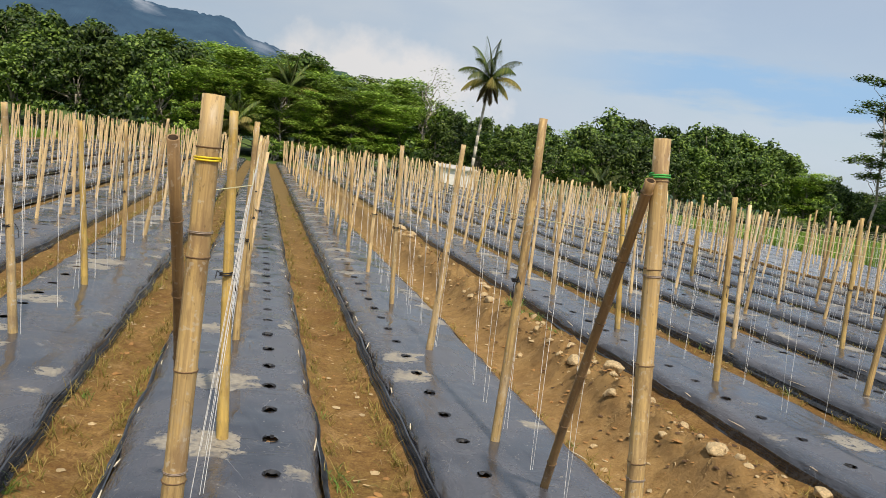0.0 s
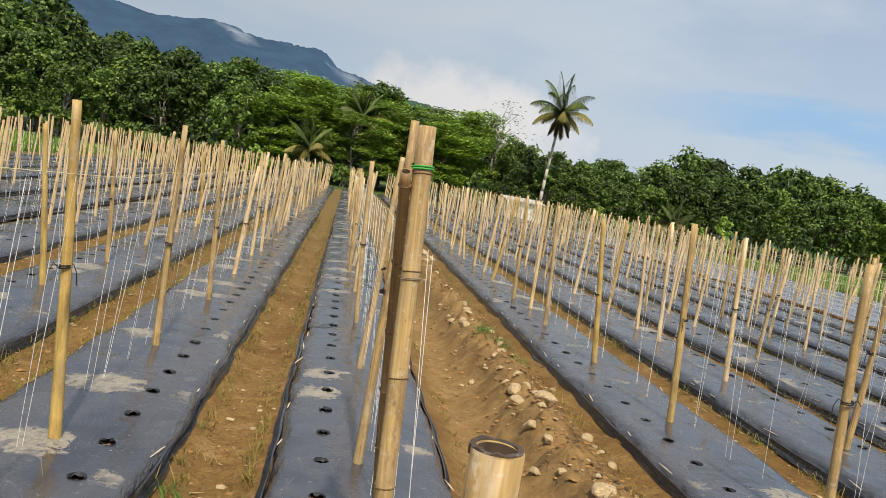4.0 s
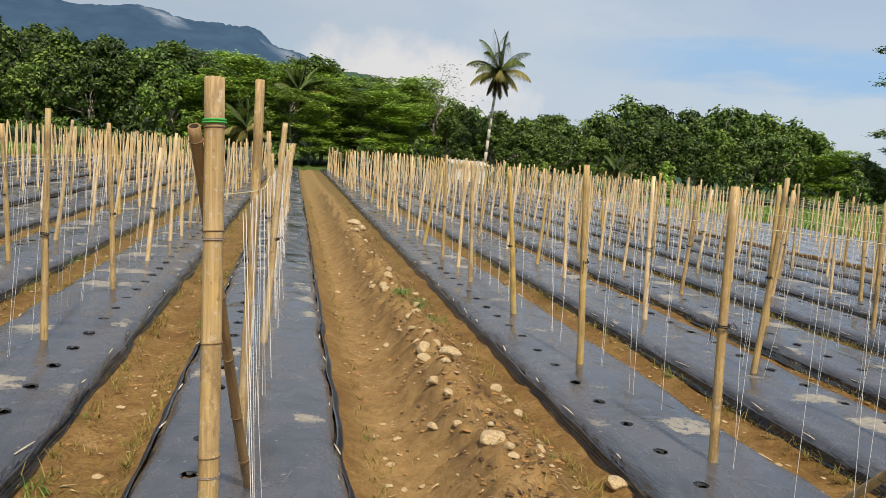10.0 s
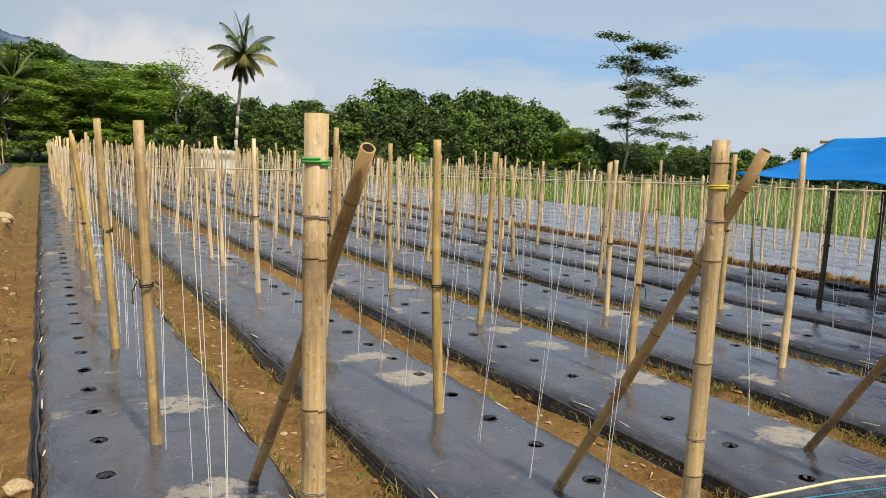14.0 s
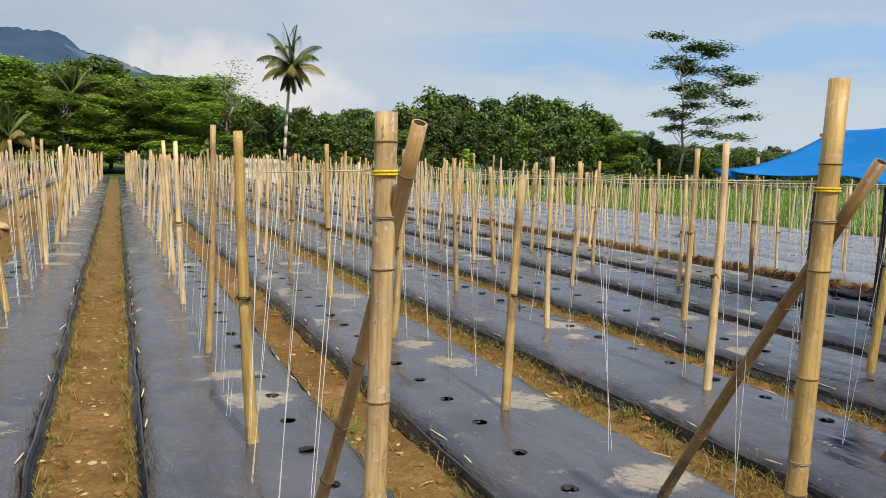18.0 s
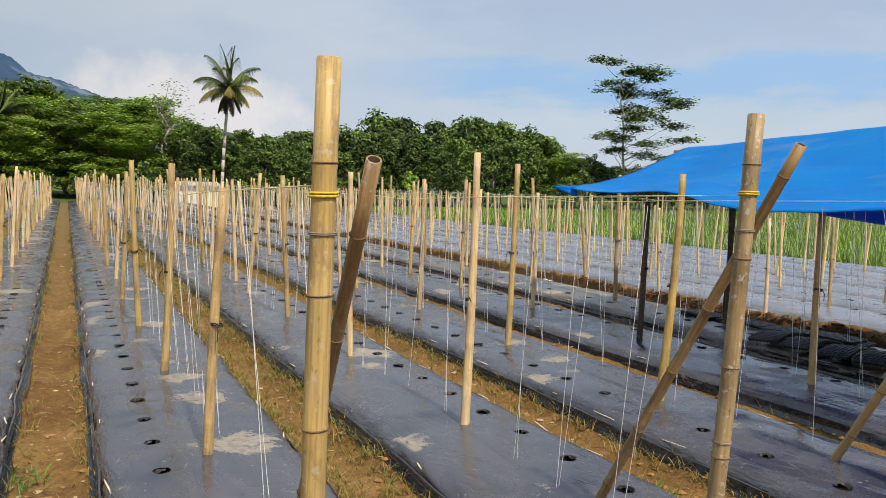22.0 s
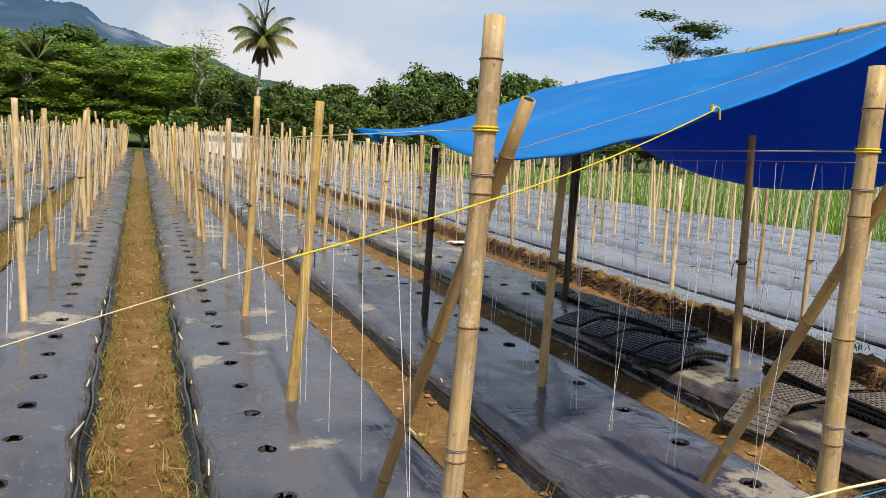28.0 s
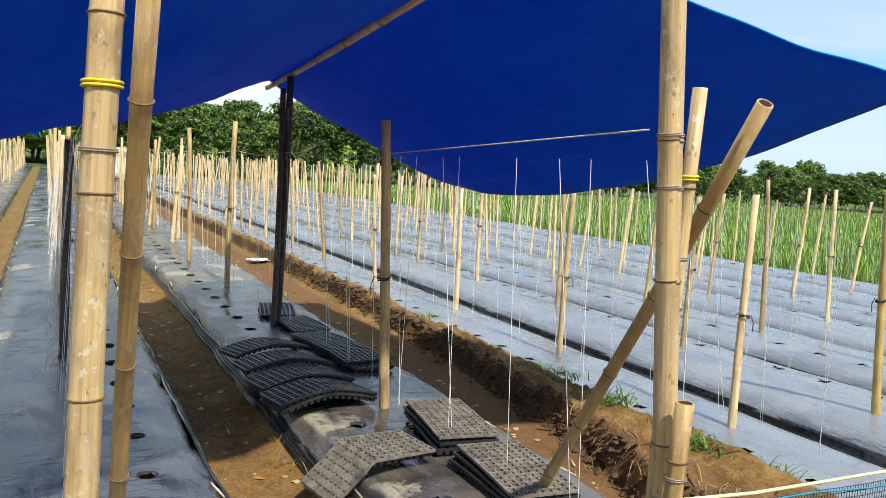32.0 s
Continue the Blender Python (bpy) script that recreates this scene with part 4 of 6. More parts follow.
# first stakes of each row: foot and top, across, along, height
KNOWN = {
    0: [(-1.66, 4.2, -1.75, 1.5), (-1.70, 6.13, -1.86, 1.54), (-1.63, 8.0, -1.76, 1.5), (-1.60, 9.86, -1.70, 1.5)],
    1: [(-0.20, 4.36, -0.33, 1.66), (-0.20, 6.40, -0.23, 1.63), (-0.16, 8.43, -0.22, 1.59)],
    2: [(1.335, 4.48, 1.33, 1.91), (1.375, 6.50, 1.47, 1.70), (1.37, 8.40, 1.25, 1.66)],
    3: [(3.945, 4.18, 3.85, 1.57), (3.92, 6.18, 3.83, 1.60), (3.92, 8.12, 3.71, 1.50)],
    4: [(5.455, 4.11, 5.37, 1.52), (5.45, 6.10, 5.49, 1.59), (5.43, 8.12, 5.37, 1.58)],
    5: [(6.90, 4.16, 7.00, 1.38), (6.91, 6.14, 6.97, 1.51), (6.89, 8.06, 6.81, 1.58)],
    6: [(8.38, 4.15, 8.44, 1.60), (8.37, 6.16, 8.32, 1.53), (8.37, 8.15, 8.33, 1.52)],
    7: [(9.83, 4.09, 9.95, 1.50), (9.85, 6.09, 9.91, 1.61), (9.90, 8.15, 9.94, 1.47)],
    8: [(11.26, 4.03, 11.34, 1.36), (11.24, 5.93, 11.27, 1.34), (11.22, 7.80, 11.27, 1.40)],
    9: [(12.74, 4.10, 12.62, 1.52), (12.75, 6.30, 12.77, 1.94), (12.74, 8.15, 12.78, 1.66)],
    10: [(15.05, 3.81, 15.12, 1.24), (15.1, 5.75, 15.12, 1.22), (15.2, 7.85, 15.2, 1.10)],
    11: [(16.4, 3.72, 16.2, 1.3), (16.6, 5.8, 16.65, 1.2), (16.65, 7.93, 16.63, 1.2)],
}


def add_stake(row, x, y, tx, tz, count):
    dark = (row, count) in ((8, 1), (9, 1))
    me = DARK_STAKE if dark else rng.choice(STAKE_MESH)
    if (row, count) in ((1, 0), (0, 0), (7, 0)):
        me = STAKE_MESH[7]
    if (row, count) in ((2, 0), (8, 0), (9, 0)):
        me = STAKE_MESH[5]
    base = Vector((x, y, bed_z(row, y) - 0.03))
    top = Vector((tx, y + rng.uniform(-0.05, 0.05), tz))
    m = lean_pose(base, top) @ pose(0, 0, 0, 0, 0, rng.uniform(0, 360)) @ Matrix.Diagonal((1, 1, (top - base).length / 1.58, 1))
    ob = new("bamboo_stake", me)
    ob.matrix_basis = m
    tagged(ob, "dark bamboo prop under the tarpaulin" if dark else "thin split bamboo stake standing in the mulched bed", "stake", "bamboo stakes")
    if count < 5:
        part("twine_tie", TIE, ob, "black twine tie", pose(0, 0, 0.80 + rng.uniform(-0.06, 0.05), 0, 0, rng.uniform(0, 360)) @ Matrix.Diagonal((1.12, 1.12, 1, 1) if dark else (1, 1, 1, 1)))
    return ob


SEPARATE = {r: (17 if 1 <= r <= 9 else 7 if r in (0, 10, 11) else 3) for r in ROW_X}
rest = Soup()
for r, cx in ROW_X.items():
    known = KNOWN.get(r, [])
    for c in range(27):
        if c < len(known):
            x, y, tx, tz = known[c]
        else:
            y0 = known[-1][1] + 1.96 * (c - len(known) + 1) if known else 4.1 + 1.96 * c + 0.3 * (r % 2)
            x, y = cx + rng.gauss(0, 0.03), y0 + rng.gauss(0, 0.06)
            tx, tz = x + rng.gauss(0, 0.09), bed_z(r, y) + rng.uniform(1.38, 1.62)
        if y > FIELD_END:
            break
        if c < SEPARATE[r]:
            add_stake(r, x, y, tx, tz, c)
        else:
            rest.rod((x, y, bed_z(r, y) - 0.03), (tx, y, tz), 0.028, 6, 0.021)
        if y > 10 and rng.random() < 0.6:
            x2, y2 = cx + rng.gauss(0, 0.05), y + rng.uniform(0.6, 1.4)
            rest.rod((x2, y2, bed_z(r, y2) - 0.03), (x2 + rng.gauss(0, 0.09), y2, bed_z(r, y2) + rng.uniform(1.3, 1.6)), 0.027, 6, 0.020)
far_stakes = tagged(new("bamboo_stakes", rest.mesh("bamboo_stakes", M_STAKE)), "many thin bamboo stakes standing in far beds", "stakes", kind="stuff")


# ---- end posts with braces ----
def post_thing(base, top, r, mat, node_step, seed, label, rings=True, bands=()):
    base, top = Vector(base), Vector(top)
    length = (top - base).length
    me, node_z, centre, off = culm_mesh("culm", mat, length, r, r * 0.92, node_step, 22, seed, bend=0.008)
    thing = empty("end_post", lean_pose(base, top), label, "bamboo post", "end posts of the rows")
    part("culm", me, thing)
    rim = Soup()
    cx, cy = centre(length)
    disc = [(cx - off[0] + math.cos(a * math.pi / 8) * r * 0.62, cy - off[1] + math.sin(a * math.pi / 8) * r * 0.62, length - 0.03) for a in range(16)]
    rim.add(disc, [tuple(range(16))])
    part("hollow", rim.mesh("hollow", M_PITH), thing, "dark hollow of the cut end")
    for z in node_z:
        c = centre(z)
        part("node_ring", band(r * (1.015 - 0.08 * z / length), M_RING, "node_ring", 1, 0.0026), thing, "", pose(c[0] - off[0], c[1] - off[1], z + 0.002))
    for z, mat2, turns in bands:
        c = centre(z)
        part("rope_band", band(r * 1.0, mat2, "rope_band", turns, 0.0034 if mat2 in (M_YROPE, M_GROPE) else 0.0018), thing, "rope wound round the post", pose(c[0] - off[0], c[1] - off[1], z))
    return thing


def brace_thing(foot, top, r, seed, mat=None):
    foot, top = Vector(foot), Vector(top)
    length = (top - foot).length
    me, node_z, centre, off = culm_mesh("culm", mat or M_BROWN, length, r, r * 0.9, 0.33, 16, seed, bend=0.014)
    thing = empty("brace", lean_pose(foot, top), "slanting old brown bamboo brace tied to an end post", "bamboo brace", "braces of the end posts")
    part("culm", me, thing)
    for z in node_z:
        c = centre(z)
        part("node_ring", band(r * (1.01 - 0.08 * z / length), M_RING, "node_ring", 1, 0.0022), thing, "", pose(c[0] - off[0], c[1] - off[1], z))
    return thing


# row: foot (x, y), top (x, y, z), radius, material, brace foot (x, y) and top (x, y, z), rope
POSTS = {
    1: ((-0.325, 2.80), (-0.318, 2.80, 1.67), 0.036, M_POST, (-0.38, 3.95), (-0.43, 2.86, 1.54), M_YROPE),
    2: ((1.34, 2.80), (1.255, 2.985, 1.757), 0.034, M_POST, (1.42, 3.90), (1.19, 2.92, 1.59), M_GROPE),
    3: ((4.135, 2.33), (4.114, 2.33, 1.53), 0.035, M_CREAM, (4.28, 3.66), (4.18, 2.18, 1.46), M_GROPE),
    4: ((5.46, 2.23), (5.482, 2.262, 1.53), 0.032, M_CREAM, (5.47, 3.03), (5.54, 2.12, 1.51), M_YROPE),
    5: ((6.81, 2.06), (6.842, 2.013, 1.685), 0.033, M_STRAW, (7.00, 2.92), (6.90, 1.92, 1.43), M_YROPE),
    6: ((8.335, 2.20), (8.425, 2.15, 1.66), 0.031, M_SPOT, (8.37, 2.90), (8.48, 2.03, 1.56), M_YROPE),
    7: ((9.90, 2.18), (9.975, 2.18, 1.67), 0.031, M_CREAM, (9.90, 2.86), (10.02, 2.07, 1.45), M_YROPE),
    8: ((11.18, 2.02), (11.236, 2.047, 1.64), 0.033, M_CREAM, (11.30, 2.73), (11.31, 1.86, 1.58), M_YROPE),
    9: ((12.55, 1.80), (12.335, 1.80, 2.00), 0.030, M_CREAM, (12.86, 2.88), (12.58, 1.72, 1.47), M_YROPE),
}
BAND_DROP = {1: 0.19, 2: 0.125, 3: 0.125, 4: 0.155, 5: 0.33, 6: 0.27, 7: 0.29, 8: 0.257, 9: 0.62}
for r, (pf, pt, rad, mat, foot, btop, rope) in POSTS.items():
    post_thing((pf[0], pf[1], -0.12), pt, rad, mat, 0.36, 300 + r, "thick bamboo end post with rope and wire wound round it",
               bands=((pt[2] + 0.12 - BAND_DROP[r], M_WIRE if r == 9 else rope, 2), (1.38, M_WIRE, 2), (0.62, M_WIRE, 2)))
    brace_thing((foot[0], foot[1], -0.05), btop, 0.022, 400 + r, M_TAN if r in (3, 4, 7, 8, 9) else None)

# short extra culms beside the last end post
post_thing((12.50, 1.86, -0.12), (12.55, 1.86, 1.50), 0.020, M_CREAM, 0.33, 511, "bamboo culm tied to a taller end post with wire", bands=((1.40, M_YROPE, 2), (1.20, M_WIRE, 2)))
post_thing((12.425, 1.72, -0.12), (12.44, 1.72, 0.76), 0.024, M_TAN, 0.33, 512, "short bamboo piece tied to the foot of an end post", bands=((0.70, M_WIRE, 2),))


# ---- trellis: top wire and hanging strings ----
def build_trellis(row):
    cx = ROW_X[row]
    near = 1 <= row <= 9
    z0 = 1.33 - (0.26 if row >= 10 else 0)
    y0 = POSTS[row][1][1] if row in POSTS else 3.9
    s = Soup()
    pts = [(POSTS[row][1][0], y0, z0 + 0.05)] if row in POSTS else []
    y = 4.1
    while y < FIELD_END - 1:
        pts.append((cx + rng.gauss(0, 0.015), y, z0 + rise(y) + 0.012))
        pts.append((cx, y + 0.98, z0 + rise(y) - 0.02))
        y += 1.96
    s.tube(pts, 0.0021 if near else 0.0012, 4)
    wire = tagged(new("trellis_wire", s.mesh("trellis_wire", M_PALE if near else M_WIRE)), "thin pale cord stretched along a row of stakes", "cord", "trellis cords")
    s = Soup()
    side = -1 if hole_offset(row) > 0 else 1
    y = POSTS[row][0][1] + 0.35 if row in POSTS else 3.2
    last = 34 if near else 16
    while y < last:
        zt = z0 + rise(y)
        zb = bed_z(row, y) + rng.uniform(0.01, 0.07)
        xb = cx + side * rng.uniform(0.03, 0.11)
        yb = y + rng.gauss(0, 0.05)
        w = rng.uniform(0.025, 0.10)
        s.rod((cx, y - w, zt), (xb, yb, zb), 0.0015, 3)
        if rng.random() < 0.85:
            s.rod((cx, y + w, zt), (xb + rng.gauss(0, 0.015), yb + rng.gauss(0, 0.02), zb), 0.0015, 3)
        y += HOLE_STEP * (1 if rng.random() < 0.9 else 2)
    tagged(new("hanging_strings", s.mesh("hanging_strings", M_STRING)), "thin white plant strings hanging in pairs from the row cord", "strings", kind="stuff")


for r in ROW_X:
    build_trellis(r)


# ---- blue tarpaulin shelter ----
def curve3(a, b, c, t):
    """A smooth curve through three points."""
    a, b, c = Vector(a), Vector(b), Vector(c)
    return a * ((1 - 2 * t) * (1 - t)) + b * (4 * t * (1 - t)) + c * (t * (2 * t - 1))


def build_tarp():
    n, mrow = 48, 48
    vs, fs = [], []
    for j in range(mrow + 1):
        v = j / mrow
        left = curve3((10.72, 2.19, 1.475), (10.93, 4.3, 1.28), (11.02, 6.97, 1.46), v)
        left.z += 0.10 * math.exp(-((v - 0.72) / 0.12) ** 2)
        ridge = curve3((12.66, 2.80, 2.11), (12.72, 4.8, 2.035), (12.80, 7.05, 1.955), v)
        right = curve3((14.75, 2.6, 1.80), (14.15, 4.9, 1.14), (13.85, 7.05, 1.50), v)
        for i in range(n + 1):
            u = i / n
            if u < 0.6:
                t = u / 0.6
                p = left.lerp(ridge, t)
                p.z -= (0.10 + 0.04 * math.sin(v * 9)) * math.sin(math.pi * t) * (1 - 0.3 * t) * (0.35 + 0.65 * smoothstep(0.0, 0.4, v))
            else:
                t = (u - 0.6) / 0.4
                p = ridge.lerp(right, t)
                p.z -= 0.05 * math.sin(math.pi * t)
            p.z += 0.018 * noise.noise((u * 5, v * 9, 2.0)) * (1 - math.exp(-((u - 0.6) / 0.05) ** 2))
            p.z += 0.010 * noise.noise((u * 16, v * 14, 8.0))
            vs.append(p)
    for j in range(mrow):
        for i in range(n):
            a = j * (n + 1) + i
            fs.append((a, a + 1, a + n + 2, a + n + 1))
    thing = empty("tarpaulin_shelter", pose(0, 0, 0), "bright blue tarpaulin stretched over a bamboo ridge pole", "tarpaulin")
    sheet = part("sheet", mesh_of("sheet", vs, fs, M_TARP, True), thing)
    mod = sheet.modifiers.new("thickness", "SOLIDIFY")
    mod.thickness = 0.002
    # the underside takes the navy copy that carries its shade
    sheet.data.materials.append(M_TARPSHADE)
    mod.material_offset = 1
    s = Soup()
    edge = [vs[j * (n + 1)] for j in range(mrow + 1)]
    s.tube([p - Vector((0, 0, 0.004)) for p in edge], 0.005, 5)
    part("hem", s.mesh("hem", M_TARP, True), thing, "rolled blue hem")
    s = Soup()
    s.tube([vs[i] - Vector((0, 0, 0.003)) for i in range(n + 1)], 0.005, 5)
    part("hem", s.mesh("hem", M_TARP, True), thing, "rolled blue hem")
    # far corner of the sheet, drooping outside its tie
    fv, ff, q = [], [], 8
    for j in range(q + 1):
        for i in range(q + 1):
            u, v = i / q, j / q
            top = Vector((10.87, 6.96, 1.455)).lerp(Vector((11.05, 6.80, 1.462)), u)
            low = Vector((10.96, 6.90, 1.40)).lerp(Vector((11.09, 6.78, 1.325)), u)
            p = top.lerp(low, v)
            p.y -= 0.03 * math.sin(u * 3.1) * v + 0.012 * noise.noise((u * 4, v * 4, 3.0))
            fv.append(p)
    for j in range(q):
        for i in range(q):
            a = j * (q + 1) + i
            ff.append((a, a + 1, a + q + 2, a + q + 1))
    flap = part("corner_flap", mesh_of("corner_flap", fv, ff, M_TARP, True), thing, "loose sunlit corner of the tarpaulin")
    flap.modifiers.new("thickness", "SOLIDIFY").thickness = 0.002
    me, node_z, centre, off = culm_mesh("ridge_pole", M_STAKE, 4.85, 0.026, 0.022, 0.34, 12, 900, bend=0.02)
    pole = part("ridge_pole", me, thing, "pale bamboo ridge pole", lean_pose((12.50, 2.45, 2.070), (12.82, 7.30, 1.905)))
    for z in node_z[::2]:
        c = centre(z)
        part("node_ring", band(0.027, M_RING, "node_ring", 1, 0.003), pole, "", pose(c[0] - off[0], c[1] - off[1], z))
    # cord from the near corner to the fence
    s = Soup()
    a, b = Vector((10.72, 2.19, 1.475)), Vector((9.33, 1.515, 1.137))
    s.tube([a.lerp(b, t / 8) - Vector((0, 0, 0.03 * math.sin(math.pi * t / 8))) for t in range(9)], 0.0020, 6)
    part("guy_rope", s.mesh("guy_rope", M_YROPE, True), thing, "yellow plastic guy rope")
    s = Soup()
    a2, b2 = Vector((9.95, 2.20, 1.29)), Vector((12.50, 2.50, 2.16))
    s.tube([a2.lerp(b2, t / 10) - Vector((0, 0, 0.03 * math.sin(math.pi * t / 10))) for t in range(11)], 0.0015, 5)
    part("guy_cord", s.mesh("guy_cord", M_WIRE, True), thing, "thin grey cord to the ridge pole")
    s = Soup()
    c = Vector((8.66, 1.19, 1.0))
    s.tube([b, b.lerp(c, 0.5), c], 0.0009, 5)
    part("guy_cord", s.mesh("guy_cord", M_PALE, True), thing, "thin pale green cord")
    s = Soup()
    s.tube([a, a + Vector((0.01, 0, 0.015)), a + Vector((0.025, 0, 0.01)), a + Vector((0.03, 0, -0.025))], 0.003, 5)
    s.tube([a, a + Vector((-0.015, 0, 0.012)), a + Vector((0.0, 0, 0.02)), a], 0.003, 5)
    part("knot", s.mesh("knot", M_YROPE, True), thing, "yellow rope knot at the corner")
    return thing


build_tarp()
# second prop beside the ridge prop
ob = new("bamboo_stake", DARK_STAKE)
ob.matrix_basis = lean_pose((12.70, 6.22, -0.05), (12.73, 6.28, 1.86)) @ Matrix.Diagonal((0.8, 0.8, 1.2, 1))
tagged(ob, "dark bamboo prop under the tarpaulin", "stake", "bamboo stakes")


# ---- seedling trays ----
def tray_meshes(shape, bend):
    """A tray of cells, 0.54 by 0.28, arched or folded along its length; returns plate, grid and cups."""
    L, Wd, nx, ny = 0.54, 0.28, 15, 8

    def place(x, y, z):
        if shape == "fold":
            t = max(0.0, -0.03 - x)
            return (x + 0.22 * t, y, z - 0.62 * t * min(1.0, t / 0.05) - 0.03 * max(0.0, x))
        return (x, y, z - bend * abs(x / (L / 2)) ** 1.6)

    plate, grid, cups = Soup(), Soup(), Soup()
    n = 18
    for i in range(n + 1):
        x = -L / 2 + L * i / n
        plate.v += [place(x, -Wd / 2, 0.0), place(x, Wd / 2, 0.0), place(x, Wd / 2, 0.005), place(x, -Wd / 2, 0.005)]
    for i in range(n):
        o = 4 * i
        plate.f += [(o + q, o + 4 + q, o + 4 + (q + 1) % 4, o + (q + 1) % 4) for q in range(4)]
    plate.f += [(0, 1, 2, 3), (4 * n + 3, 4 * n + 2, 4 * n + 1, 4 * n)]
    box = [(4, 5, 6, 7), (0, 1, 5, 4), (1, 2, 6, 5), (2, 3, 7, 6), (3, 0, 4, 7)]
    for i in range(nx + 1):
        x, w = -L / 2 + L * i / nx, 0.0045
        grid.add([place(x + dx, y, z) for z in (0.003, 0.014) for dx, y in ((-w, -Wd / 2), (w, -Wd / 2), (w, Wd / 2), (-w, Wd / 2))], box)
    for j in range(ny + 1):
        y, w = -Wd / 2 + Wd * j / ny, 0.0045
        for i in range(n):
            x0, x1 = -L / 2 + L * i / n, -L / 2 + L * (i + 1) / n
            grid.add([place(x, yy, z) for z in (0.003, 0.014) for x, yy in ((x0, y - w), (x1, y - w), (x1, y + w), (x0, y + w))], [box[0], box[1], box[3]])
    # undersides of the outer cells, tapered
    for i in range(nx):
        for j in range(ny):
            if 0 < i < nx - 1 and 0 < j < ny - 1:
                continue
            x, y, a, b = -L / 2 + L * (i + 0.5) / nx, -Wd / 2 + Wd * (j + 0.5) / ny, 0.0145, 0.009
            cups.add([place(x + dx * q, y + dy * q, z) for z, q in ((-0.019, b), (0.001, a)) for dx, dy in ((-1, -1), (1, -1), (1, 1), (-1, 1))], [(3, 2, 1, 0)] + box[1:])
    return plate, grid, cups


TRAY_CACHE = {}


def tray(x, y, z, rz, shape, bend, dusty, tilt=0.0, roll=0.0):
    key = (shape, bend, dusty)
    if key not in TRAY_CACHE:
        b, g, c = tray_meshes(shape, bend)
        TRAY_CACHE[key] = (b.mesh("tray_base", M_TRAYD if dusty else M_TRAY), g.mesh("cell_grid", M_TRAYD if dusty else M_TRAY), c.mesh("cell_underside", M_TRAY))
    t = empty("seedling_tray", pose(x, y, z, roll, tilt, rz), "dusty grey-black plastic seedling tray on the mulch film" if dusty else "black plastic seedling tray lying on the mulch film",
              "seedling tray", "seedling trays")
    part("tray_base", TRAY_CACHE[key][0], t)
    part("cell_grid", TRAY_CACHE[key][1], t, "grid of small square cells")
    part("cell_underside", TRAY_CACHE[key][2], t, "black tapered undersides of the cells")


# one tray folded over the bed's shoulder
tray(12.34, 3.38, 0.062, 10, "fold", 0.0, True)
# arched trays side by side, the nearest two deep
for cy, rz, up in ((4.24, 9, 0.0), (4.24, 7, 0.026), (4.58, 7, 0.012), (4.95, 5, 0.014), (5.33, 11, 0.012)):
    tray(12.42, cy, 0.072 + up, rz, "arch", 0.052, False, 0, -4)
# two stacks
for lv in range(3):
    tray(12.855 + 0.006 * lv, 3.60 + 0.004 * lv, 0.030 + 0.026 * lv, 81 + 2 * (lv % 2), "arch", 0.004, lv == 2)
for lv in range(3):
    tray(12.82 + 0.006 * lv, 2.97, 0.028 + 0.026 * lv, 90 - 3 * lv, "arch", 0.004, lv == 2)
# loose trays further on
for cx, cy, rz in ((12.92, 5.02, 97), (12.89, 5.53, 101), (12.88, 6.12, 95), (12.86, 6.72, 78)):
    tray(cx, cy, 0.034, rz, "arch", 0.01, False)
tray(12.90, 5.10, 0.058, 94, "arch", 0.01, False)


# ---- net fence at the field's edge ----
fence = empty("net_fence", pose(0, 0, 0), "low dark blue net on a pale rope between bamboo posts", "fence")
for i, (x, y, z, r, mat) in enumerate(((1.198, 1.063, 1.353, 0.0245, M_STUMP), (6.19, 0.74, 1.222, 0.0185, M_MOSSY), (8.685, 1.17, 1.157, 0.023, M_POST), (10.822, 0.94, 1.155, 0.0165, M_STUMPT))):
    me, node_z, centre, off = culm_mesh("post", mat, z + 0.25, r, r, 0.33, 24, 700 + i, bend=0.003)
    lean = 4.0 if i == 3 else 0.0
    p = part("post", me, fence, "cut bamboo fence post with a hollow top", pose(x - (z + 0.25) * math.tan(math.radians(lean)), y, -0.25, 0, lean))
    dk = Soup()
    dk.add([(math.cos(a * math.pi / 10) * r * 0.7, math.sin(a * math.pi / 10) * r * 0.74, z + 0.25 - 0.012) for a in range(20)], [tuple(range(20))])
    part("hollow", dk.mesh("hollow", M_PITH), p, "dark hollow of the cut end")
    if i == 0:
        rim, g = Soup(), random.Random(77)
        tops = [z + 0.25 + g.choice((0.0005, 0.001, 0.002, 0.003)) for _ in range(22)]
        rim.add([(math.cos(a * math.pi / 11) * r * q, math.sin(a * math.pi / 11) * r * q, (tops[a] if up else z + 0.25 - 0.004 - 2.0 * (tops[a] - z - 0.25))) for q, up in ((1.02, 0), (1.0, 1), (0.78, 1), (0.72, 0)) for a in range(22)],
                [(k0 * 22 + a, k0 * 22 + (a + 1) % 22, (k0 + 1) * 22 + (a + 1) % 22, (k0 + 1) * 22 + a) for k0 in range(3) for a in range(22)])
        part("broken_rim", rim.mesh("broken_rim", M_DARK), p, "dark rotten broken rim")
me, node_z, centre, off = culm_mesh("post", M_STUMPT, 1.408, 0.0125, 0.0125, 0.33, 16, 720, bend=0.003)
part("post", me, fence, "thin bamboo piece tied to a fence post", pose(10.795 - 0.0985, 0.941, -0.25, 0, 4.0))
# brown rod added to stand for the dark groove of the split post
me, node_z, centre, off = culm_mesh("post", M_BROWN, 1.400, 0.0075, 0.0075, 0.4, 10, 721, bend=0.001)
